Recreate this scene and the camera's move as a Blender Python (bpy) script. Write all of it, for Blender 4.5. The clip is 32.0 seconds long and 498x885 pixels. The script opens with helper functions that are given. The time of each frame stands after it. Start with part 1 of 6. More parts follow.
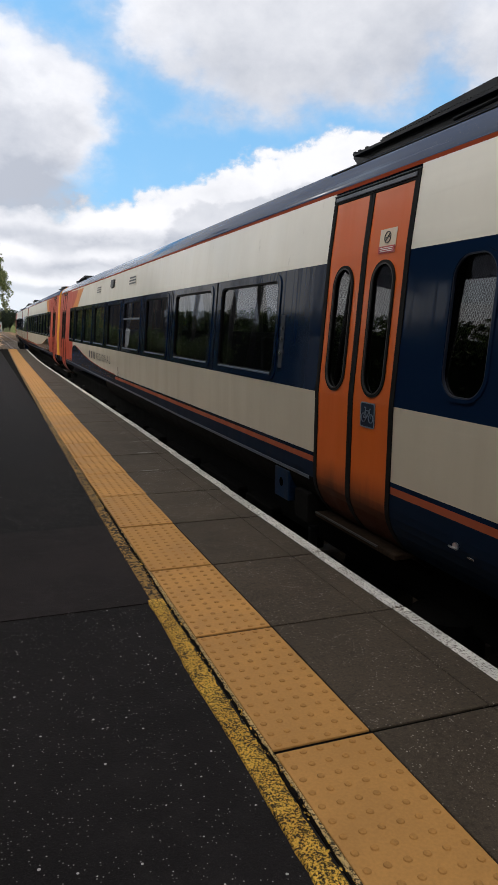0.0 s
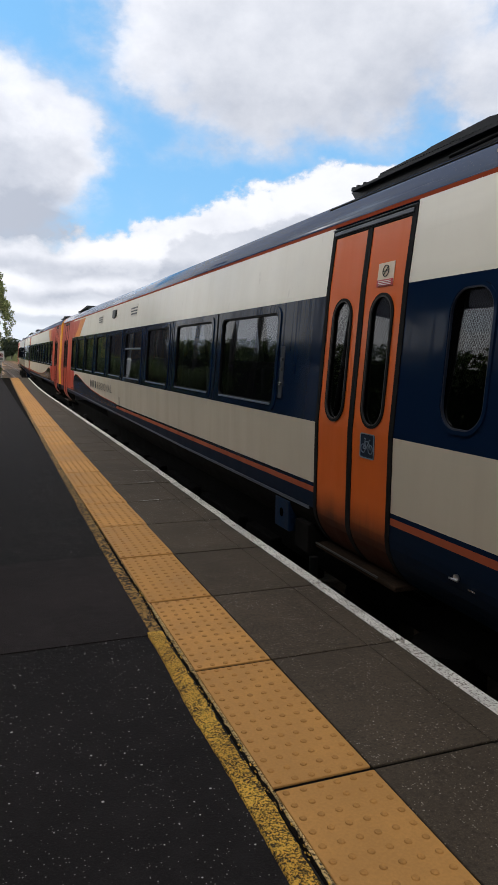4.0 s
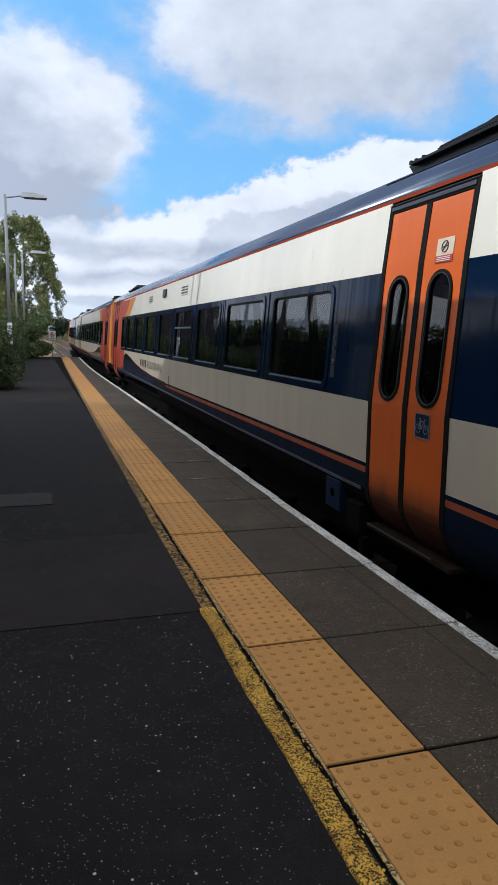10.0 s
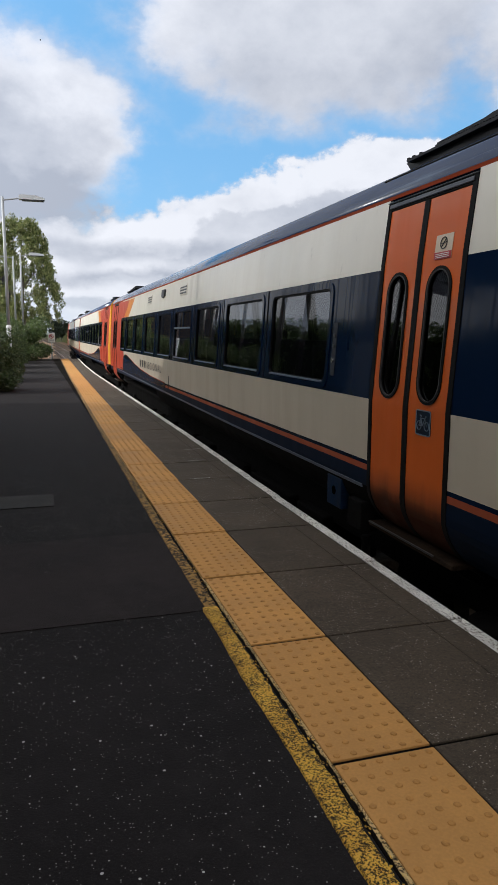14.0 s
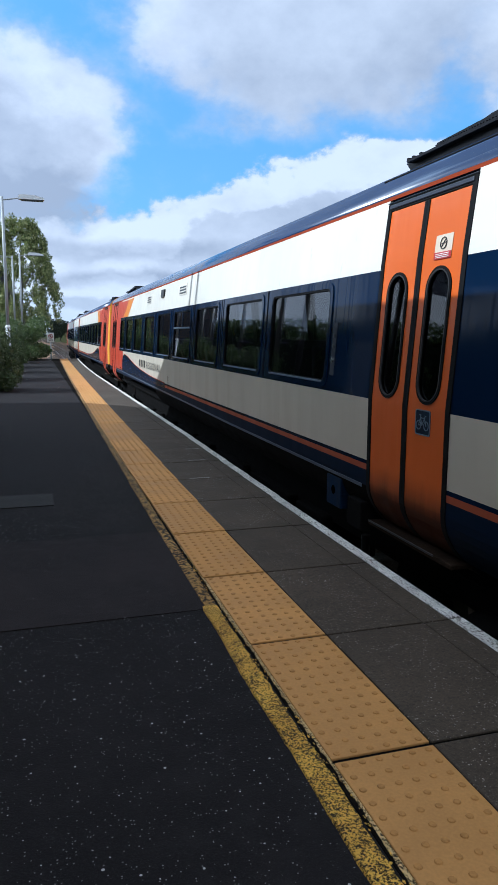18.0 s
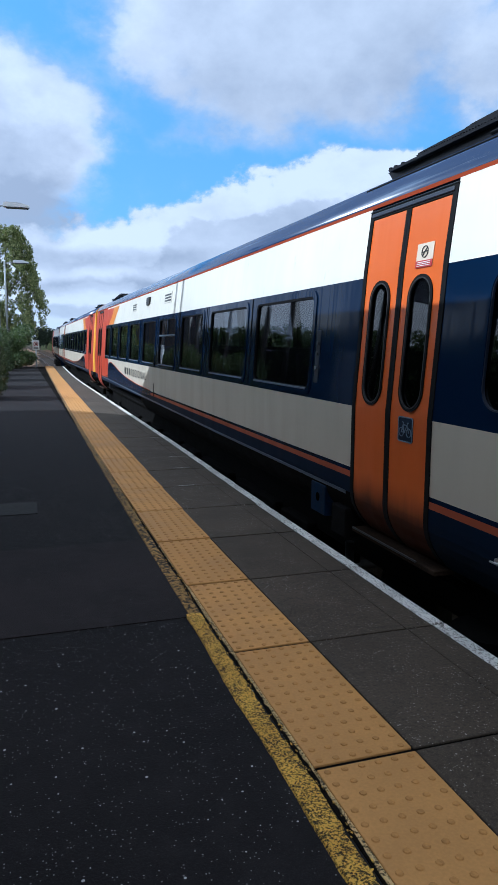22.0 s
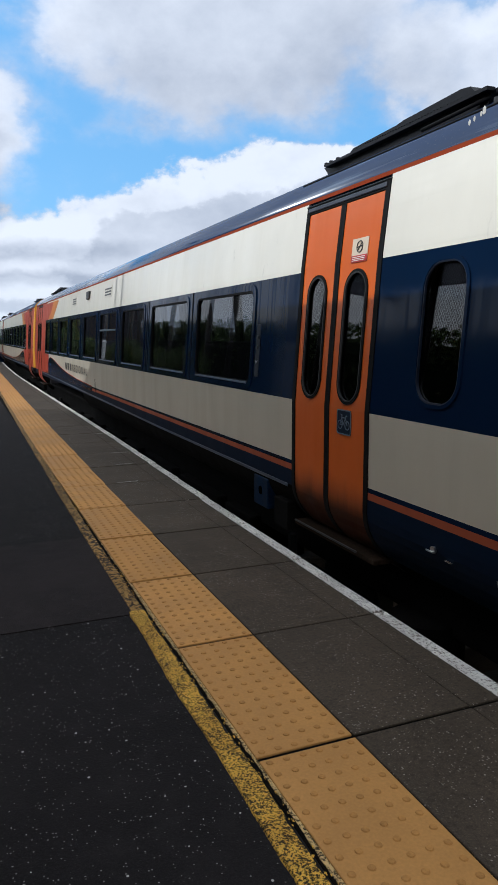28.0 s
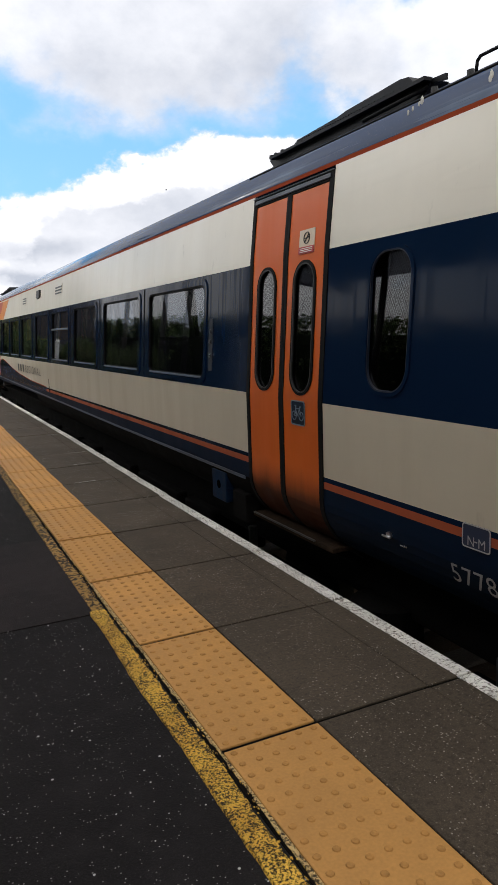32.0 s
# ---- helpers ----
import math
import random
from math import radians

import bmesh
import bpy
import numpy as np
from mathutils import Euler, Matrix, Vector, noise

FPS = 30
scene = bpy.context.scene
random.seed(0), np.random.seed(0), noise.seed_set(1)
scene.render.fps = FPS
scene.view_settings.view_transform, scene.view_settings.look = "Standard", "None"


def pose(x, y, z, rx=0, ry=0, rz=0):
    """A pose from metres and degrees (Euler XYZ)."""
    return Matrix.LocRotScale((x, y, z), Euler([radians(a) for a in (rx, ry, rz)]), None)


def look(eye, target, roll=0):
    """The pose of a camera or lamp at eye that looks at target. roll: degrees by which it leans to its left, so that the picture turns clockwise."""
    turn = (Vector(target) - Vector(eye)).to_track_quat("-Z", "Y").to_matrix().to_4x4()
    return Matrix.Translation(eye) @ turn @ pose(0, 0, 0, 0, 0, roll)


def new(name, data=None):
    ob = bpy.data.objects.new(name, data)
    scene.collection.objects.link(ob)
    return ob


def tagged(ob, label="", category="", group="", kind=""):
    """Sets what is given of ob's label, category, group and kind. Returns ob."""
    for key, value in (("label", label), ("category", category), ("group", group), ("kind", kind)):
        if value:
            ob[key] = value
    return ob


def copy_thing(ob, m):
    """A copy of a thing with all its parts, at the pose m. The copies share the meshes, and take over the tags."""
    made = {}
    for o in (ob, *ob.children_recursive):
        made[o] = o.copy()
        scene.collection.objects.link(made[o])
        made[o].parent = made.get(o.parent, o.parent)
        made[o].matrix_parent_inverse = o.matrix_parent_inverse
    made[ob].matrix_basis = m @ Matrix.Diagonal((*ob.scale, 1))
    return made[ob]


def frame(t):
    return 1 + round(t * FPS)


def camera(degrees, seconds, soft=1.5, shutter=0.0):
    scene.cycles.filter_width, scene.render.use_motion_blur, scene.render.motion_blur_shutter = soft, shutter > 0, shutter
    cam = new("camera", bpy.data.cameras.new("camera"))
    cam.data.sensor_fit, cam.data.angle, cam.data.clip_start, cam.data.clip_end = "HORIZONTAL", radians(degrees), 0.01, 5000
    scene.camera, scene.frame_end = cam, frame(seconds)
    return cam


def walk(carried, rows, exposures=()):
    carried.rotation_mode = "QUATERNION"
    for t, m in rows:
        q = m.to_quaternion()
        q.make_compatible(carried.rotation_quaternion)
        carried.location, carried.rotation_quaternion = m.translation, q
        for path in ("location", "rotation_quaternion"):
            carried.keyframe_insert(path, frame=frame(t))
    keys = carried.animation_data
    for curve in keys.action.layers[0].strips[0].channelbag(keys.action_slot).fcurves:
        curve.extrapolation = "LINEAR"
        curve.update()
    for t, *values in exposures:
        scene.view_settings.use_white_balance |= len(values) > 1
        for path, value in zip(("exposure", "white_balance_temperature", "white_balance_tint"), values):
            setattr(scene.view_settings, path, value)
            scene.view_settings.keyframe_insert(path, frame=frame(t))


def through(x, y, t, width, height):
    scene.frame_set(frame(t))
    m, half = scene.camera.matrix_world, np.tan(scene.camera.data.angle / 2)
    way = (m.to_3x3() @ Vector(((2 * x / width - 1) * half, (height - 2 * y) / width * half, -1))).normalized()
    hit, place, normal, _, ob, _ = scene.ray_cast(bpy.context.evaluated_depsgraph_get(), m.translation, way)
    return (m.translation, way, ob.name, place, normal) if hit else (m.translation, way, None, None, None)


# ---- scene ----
cam = camera(39.0, 32.0, soft=1.0)
PATH = [
    (0, (-1.31, -0.128, 1.507), (-0.615, 1.719, 1.182), 0.7),
    (0.5, (-1.308, -0.138, 1.515), (-0.59, 1.703, 1.204), -0.1),
    (1, (-1.311, -0.136, 1.519), (-0.589, 1.7, 1.189), 0.3),
    (1.5, (-1.307, -0.136, 1.513), (-0.59, 1.704, 1.191), 0.2),
    (2, (-1.306, -0.14, 1.524), (-0.58, 1.695, 1.196), 0.3),
    (2.5, (-1.307, -0.135, 1.516), (-0.582, 1.699, 1.185), 0.4),
    (3, (-1.309, -0.14, 1.52), (-0.589, 1.697, 1.198), -0.1),
    (3.5, (-1.308, -0.141, 1.529), (-0.607, 1.715, 1.284), 0.5),
    (5.5, (-1.324, -0.135, 1.518), (-0.637, 1.723, 1.25), 1.0),
    (6, (-1.326, -0.14, 1.52), (-0.71, 1.742, 1.238), 0.1),
    (6.5, (-1.329, -0.128, 1.508), (-0.779, 1.773, 1.216), -0.4),
    (7, (-1.331, -0.124, 1.505), (-0.767, 1.77, 1.201), -0.0),
    (7.5, (-1.332, -0.125, 1.506), (-0.732, 1.763, 1.228), 0.2),
    (8, (-1.337, -0.13, 1.519), (-0.736, 1.757, 1.235), 0.4),
    (8.5, (-1.337, -0.127, 1.516), (-0.744, 1.761, 1.222), 0.8),
    (9, (-1.342, -0.122, 1.51), (-0.748, 1.764, 1.212), 1.1),
    (9.5, (-1.344, -0.118, 1.509), (-0.751, 1.768, 1.201), 1.0),
    (10, (-1.343, -0.116, 1.513), (-0.773, 1.777, 1.21), 0.8),
    (10.5, (-1.342, -0.114, 1.503), (-0.773, 1.78, 1.201), -0.4),
    (11, (-1.338, -0.117, 1.509), (-0.751, 1.773, 1.22), -0.4),
    (11.5, (-1.34, -0.12, 1.514), (-0.761, 1.773, 1.229), -0.1),
    (12, (-1.344, -0.127, 1.516), (-0.741, 1.759, 1.237), -0.3),
    (12.5, (-1.346, -0.116, 1.511), (-0.768, 1.775, 1.21), -0.2),
    (13, (-1.343, -0.12, 1.513), (-0.771, 1.773, 1.214), 0.0),
    (13.5, (-1.347, -0.117, 1.508), (-0.778, 1.777, 1.207), 0.3),
    (14, (-1.348, -0.116, 1.509), (-0.779, 1.777, 1.205), 0.1),
    (14.5, (-1.347, -0.115, 1.508), (-0.78, 1.778, 1.201), 0.4),
    (16.5, (-1.346, -0.119, 1.508), (-0.765, 1.77, 1.205), 0.3),
    (17, (-1.349, -0.12, 1.509), (-0.774, 1.772, 1.209), 0.4),
    (17.5, (-1.349, -0.122, 1.507), (-0.774, 1.768, 1.193), 0.1),
    (18, (-1.357, -0.123, 1.504), (-0.785, 1.769, 1.201), 0.2),
    (18.5, (-1.347, -0.125, 1.511), (-0.761, 1.766, 1.226), 0.5),
    (19, (-1.353, -0.117, 1.507), (-0.772, 1.774, 1.214), 0.5),
    (19.5, (-1.344, -0.122, 1.507), (-0.728, 1.757, 1.209), 0.4),
    (20, (-1.323, -0.135, 1.519), (-0.717, 1.748, 1.221), -0.0),
    (20.5, (-1.34, -0.135, 1.516), (-0.717, 1.745, 1.232), 0.4),
    (21, (-1.334, -0.135, 1.511), (-0.707, 1.742, 1.226), -0.2),
    (21.5, (-1.344, -0.139, 1.515), (-0.722, 1.74, 1.228), 0.1),
    (22, (-1.341, -0.134, 1.504), (-0.732, 1.75, 1.222), 0.2),
    (22.5, (-1.336, -0.13, 1.505), (-0.722, 1.75, 1.215), -0.0),
    (23, (-1.335, -0.133, 1.508), (-0.712, 1.746, 1.221), 0.1),
    (23.5, (-1.343, -0.132, 1.512), (-0.711, 1.743, 1.219), 0.5),
    (24, (-1.337, -0.135, 1.511), (-0.684, 1.734, 1.229), 0.3),
    (24.5, (-1.331, -0.139, 1.514), (-0.64, 1.717, 1.237), 0.1),
    (25, (-1.324, -0.15, 1.512), (-0.609, 1.696, 1.23), -0.0),
    (25.5, (-1.321, -0.156, 1.515), (-0.582, 1.679, 1.221), -0.2),
    (26, (-1.319, -0.154, 1.512), (-0.571, 1.679, 1.224), -0.3),
    (26.5, (-1.321, -0.155, 1.514), (-0.576, 1.679, 1.225), -0.3),
    (28.5, (-1.309, -0.151, 1.511), (-0.557, 1.677, 1.206), -0.2),
    (29, (-1.314, -0.151, 1.509), (-0.568, 1.678, 1.2), -0.1),
    (29.5, (-1.315, -0.149, 1.508), (-0.562, 1.677, 1.195), -0.1),
    (30, (-1.318, -0.158, 1.511), (-0.555, 1.667, 1.217), 0.1),
    (30.5, (-1.319, -0.162, 1.51), (-0.534, 1.656, 1.231), -0.1),
    (31, (-1.32, -0.169, 1.516), (-0.515, 1.639, 1.23), -0.2),
    (31.5, (-1.32, -0.173, 1.515), (-0.481, 1.619, 1.222), -1.0),
    (32, (-1.286, -0.172, 1.507), (-0.434, 1.609, 1.189), -2.0),
]
walk(cam, [(t, look(eye, target, roll)) for t, eye, target, roll in PATH],
     exposures=[(0.0, 0.12, 6450, 10), (3.5, 0.13, 6350, 10), (7.0, 0.05, 6200, 10), (8.5, 0.1, 6200, 10), (9.6, 0.05, 6200, 10), (10.3, 0.0, 5500, 8), (11.0, 0.0, 5500, 8), (11.4, 0.0, 6150, 10), (12.0, 0.0, 6200, 10), (14.5, -0.05, 6150, 10),
                (17.0, -0.05, 5350, 7), (20.0, -0.2, 5050, 6), (20.5, -0.15, 5200, 7), (21.0, -0.15, 5600, 8), (21.4, -0.15, 5500, 8), (21.7, -0.12, 5000, 6), (24.0, -0.12, 5250, 7), (26.0, -0.08, 5750, 8), (28.6, 0.0, 5750, 8), (30.0, 0.12, 6100, 9), (31.0, 0.22, 6300, 10), (32.0, 0.33, 6450, 10)])

# ---------------------------------------------------------------- light
SUN_AZ, SUN_EL = -76.0, 36.0           # degrees from +y towards +x, and above the horizon
world = bpy.data.worlds.new("sky")
scene.world = world
world.use_nodes = True
wt = world.node_tree
sky = wt.nodes.new("ShaderNodeTexSky")
sky.sky_type = 'NISHITA'
sky.sun_disc = False
sky.sun_elevation = radians(SUN_EL)
sky.sun_rotation = radians(SUN_AZ)
sky.air_density, sky.dust_density, sky.ozone_density = 1.0, 0.6, 2.0
wt.links.new(sky.outputs[0], wt.nodes["Background"].inputs[0])
wt.nodes["Background"].inputs[1].default_value = 0.15

sun = new("sun", bpy.data.lights.new("sun", 'SUN'))
sun.data.energy, sun.data.angle, sun.data.color = 5.2, radians(0.35), (1.0, 0.96, 0.9)
sd = Vector((math.sin(radians(SUN_AZ)) * math.cos(radians(SUN_EL)), math.cos(radians(SUN_AZ)) * math.cos(radians(SUN_EL)), math.sin(radians(SUN_EL))))
sun.matrix_world = look(sd * 50, (0, 0, 0))


# ---------------------------------------------------------------- materials
class Nodes:
    """Short names for shader nodes."""

    def __init__(self, name):
        self.mat = bpy.data.materials.new(name)
        self.mat.use_nodes = True
        self.t = self.mat.node_tree
        self.t.nodes.clear()
        self.out = self.t.nodes.new("ShaderNodeOutputMaterial")

    def put(self, socket, v):
        if isinstance(v, bpy.types.NodeSocket):
            self.t.links.new(v, socket)
        elif v is not None:
            if isinstance(v, (tuple, list)) and len(v) == 3 and len(socket.default_value) == 4:
                v = (*v, 1.0)
            socket.default_value = v

    def node(self, kind, **ins):
        n = self.t.nodes.new(kind)
        for k, v in ins.items():
            self.put(n.inputs[k.replace("_", " ")], v)
        return n

    def math(self, op, a, b=None, c=None, clamp=False):
        n = self.t.nodes.new("ShaderNodeMath")
        n.operation, n.use_clamp = op, clamp
        for i, v in enumerate((a, b, c)):
            self.put(n.inputs[i], v)
        return n.outputs[0]

    def coord(self, scale=(1, 1, 1), spread=True):
        tc = self.t.nodes.new("ShaderNodeTexCoord").outputs["Object"]
        if spread:
            info = self.t.nodes.new("ShaderNodeObjectInfo")
            tc = self.vec('ADD', tc, self.vec('SCALE', (37.0, 17.0, 5.0), scale=info.outputs["Random"]))
        return self.vec('MULTIPLY', tc, scale)

    def vec(self, op, a, b=None, scale=None):
        n = self.t.nodes.new("ShaderNodeVectorMath")
        n.operation = op
        self.put(n.inputs[0], a)
        self.put(n.inputs[1], b)
        if scale is not None:
            self.put(n.inputs["Scale"], scale)
        return n.outputs[1 if op in ('LENGTH', 'DOT_PRODUCT', 'DISTANCE') else 0]

    def noise(self, v, scale, detail=4.0, rough=0.55, dist=0.0):
        n = self.node("ShaderNodeTexNoise", Vector=v, Scale=scale, Detail=detail, Roughness=rough, Distortion=dist)
        return n.outputs["Fac"]

    def ramp(self, v, lo, hi, a=0.0, b=1.0, smooth=True):
        n = self.t.nodes.new("ShaderNodeMapRange")
        n.interpolation_type = 'SMOOTHSTEP' if smooth else 'LINEAR'
        for i, x in enumerate((v, lo, hi, a, b)):
            self.put(n.inputs[i], x)
        return n.outputs[0]

    def mix(self, f, a, b):
        n = self.t.nodes.new("ShaderNodeMix")
        n.data_type = 'RGBA'
        self.put(n.inputs[0], f)
        self.put(n.inputs[6], a)
        self.put(n.inputs[7], b)
        return n.outputs[2]

    def mix_f(self, f, a, b):
        return self.math('ADD', self.math('MULTIPLY', a, self.math('SUBTRACT', 1.0, f)), self.math('MULTIPLY', b, f))

    def bump(self, h, strength, dist=0.005):
        return self.node("ShaderNodeBump", Height=h, Strength=strength, Distance=dist).outputs[0]

    def surface(self, col, rough=0.6, metal=0.0, normal=None, coat=0.0, spec=0.5, emit=None, power=0.0):
        p = self.node("ShaderNodeBsdfPrincipled", Base_Color=col, Roughness=rough, Metallic=metal)
        self.put(p.inputs["Specular IOR Level"], spec)
        self.put(p.inputs["Coat Weight"], coat)
        self.put(p.inputs["Coat Roughness"], 0.08)
        if normal is not None:
            self.put(p.inputs["Normal"], normal)
        if emit is not None:
            self.put(p.inputs["Emission Color"], emit)
            self.put(p.inputs["Emission Strength"], power)
        self.t.links.new(p.outputs[0], self.out.inputs[0])
        return self.mat


def tint(c, k):
    return tuple(min(1.0, v * k) for v in c)


def plain(name, col, rough=0.55, metal=0.0, var=0.25, s1=2.0, s2=60.0, bump=0.15, coat=0.0, spec=0.5, stretch=(1, 1, 1), dist=0.003, each=0.0):
    """Paint, metal, rubber and the like: colour that varies at two scales, a little relief and uneven gloss."""
    m = Nodes(name)
    v = m.coord(stretch)
    big, fine = m.noise(v, s1, 5), m.noise(v, s2, 3)
    f = m.math('ADD', m.math('MULTIPLY', big, 0.65), m.math('MULTIPLY', fine, 0.35))
    c = m.mix(m.ramp(f, 0.3, 0.7), tint(col, 1 - var), tint(col, 1 + var * 0.7))
    if each:
        own = m.t.nodes.new("ShaderNodeObjectInfo").outputs["Random"]
        c = m.mix(m.ramp(own, 0.0, 1.0, 0.0, each, False), c, tint(col, 0.6))
    r = m.ramp(big, 0.3, 0.7, max(0.02, rough - 0.08), min(1, rough + 0.1))
    return m.surface(c, r, metal, m.bump(fine, bump, dist), coat, spec)


def asphalt(name, base, speck, amount):
    m = Nodes(name)
    v = m.coord(spread=False)
    vor = m.t.nodes.new("ShaderNodeTexVoronoi")
    m.put(vor.inputs["Vector"], v)
    m.put(vor.inputs["Scale"], 40.0)
    big, mid, fine = m.noise(v, 0.9, 5), m.noise(v, 7, 4), m.noise(v, 160, 4, 0.7)
    sep = m.node("ShaderNodeSeparateColor", Color=vor.outputs["Color"])
    pick = m.ramp(sep.outputs[0], 1 - amount, 1 - amount + 0.02)
    size = m.ramp(m.math('POWER', sep.outputs[1], 3.0), 0, 1, 0.065, 0.24, False)
    dot = m.math('LESS_THAN', m.math('ADD', vor.outputs["Distance"], m.math('MULTIPLY', fine, 0.12)), m.math('ADD', size, 0.05))
    vor2 = m.t.nodes.new("ShaderNodeTexVoronoi")
    m.put(vor2.inputs["Vector"], v)
    m.put(vor2.inputs["Scale"], 110.0)
    sep2 = m.node("ShaderNodeSeparateColor", Color=vor2.outputs["Color"])
    grit = m.math('MULTIPLY', m.ramp(sep2.outputs[0], 0.88, 0.94), m.math('LESS_THAN', vor2.outputs["Distance"], 0.3))
    c = m.mix(m.ramp(big, 0.3, 0.75), tint(base, 0.7), tint(base, 1.35))
    c = m.mix(m.math('MULTIPLY', m.ramp(mid, 0.45, 0.75), 0.45), c, tint(base, 1.6))
    c = m.mix(m.math('MULTIPLY', m.ramp(m.noise(v, 300, 3, 0.7), 0.5, 0.70), 0.6), c, tint(base, 3.0))
    c = m.mix(m.math('MULTIPLY', grit, 0.9), c, tint(speck, 0.42))
    c = m.mix(m.math('MULTIPLY', dot, pick), c, speck)
    h = m.math('ADD', fine, m.math('MULTIPLY', vor2.outputs["Distance"], -0.8))
    return m.surface(c, m.ramp(big, 0.2, 0.8, 0.85, 0.98), 0, m.bump(h, 0.6, 0.004), spec=0.1)


def concrete(name, base, speck=0.5, spec=0.3):
    m = Nodes(name)
    v = m.coord()
    big, mid, fine = m.noise(v, 1.3, 5), m.noise(v, 9, 5), m.noise(v, 130, 4, 0.7)
    vor = m.t.nodes.new("ShaderNodeTexVoronoi")
    m.put(vor.inputs["Vector"], v)
    m.put(vor.inputs["Scale"], 100.0)
    sep = m.node("ShaderNodeSeparateColor", Color=vor.outputs["Color"])
    dot = m.math('MULTIPLY', m.ramp(sep.outputs[0], 0.66, 0.8), m.math('LESS_THAN', m.math('ADD', vor.outputs["Distance"], m.math('MULTIPLY', fine, 0.3)), m.ramp(sep.outputs[1], 0, 1, 0.3, 0.55, False)))
    c = m.mix(m.ramp(big, 0.3, 0.7), tint(base, 0.72), tint(base, 1.25))
    c = m.mix(m.math('MULTIPLY', m.ramp(mid, 0.5, 0.75), 0.5), c, tint(base, 0.6))
    c = m.mix(m.math('MULTIPLY', m.math('MULTIPLY', dot, speck), m.ramp(m.noise(v, 5, 5, 0.7), 0.42, 0.58)), c, (0.55, 0.5, 0.44))
    c = m.mix(m.math('MULTIPLY', m.ramp(m.noise(v, 170, 3, 0.75), 0.46, 0.66), 0.5), c, tint(base, 2.4))
    own = m.t.nodes.new("ShaderNodeObjectInfo").outputs["Random"]
    c = m.mix(m.ramp(own, 0.0, 1.0, 0.0, 0.4, False), c, tint(base, 0.62))
    pits = m.noise(v, 60, 3, 0.6)
    c = m.mix(m.math('MULTIPLY', m.ramp(pits, 0.5, 0.68), 0.55), c, tint(base, 0.35))
    h = m.math('ADD', fine, m.math('MULTIPLY', vor.outputs["Distance"], -0.6))
    return m.surface(c, 0.88, 0, m.bump(h, 0.5, 0.003), spec=spec)


def worn(name, paint, under, lo, hi, scale=9.0, fine_scale=70.0, bump=0.5, rough=0.8):
    """Worn paint, with what lies under it showing in flakes."""
    m = Nodes(name)
    v = m.coord()
    a, b = m.noise(v, scale, 6, 0.65), m.noise(v, fine_scale, 4, 0.7)
    f = m.ramp(m.math('ADD', m.math('MULTIPLY', a, 0.2), m.math('MULTIPLY', b, 0.8)), lo, hi)
    c = m.mix(m.ramp(m.noise(v, 2.5, 4), 0.3, 0.7), tint(paint, 0.75), tint(paint, 1.15))
    return m.surface(m.mix(f, under, c), rough, 0, m.bump(m.math('ADD', b, f), bump, 0.003), spec=0.3)


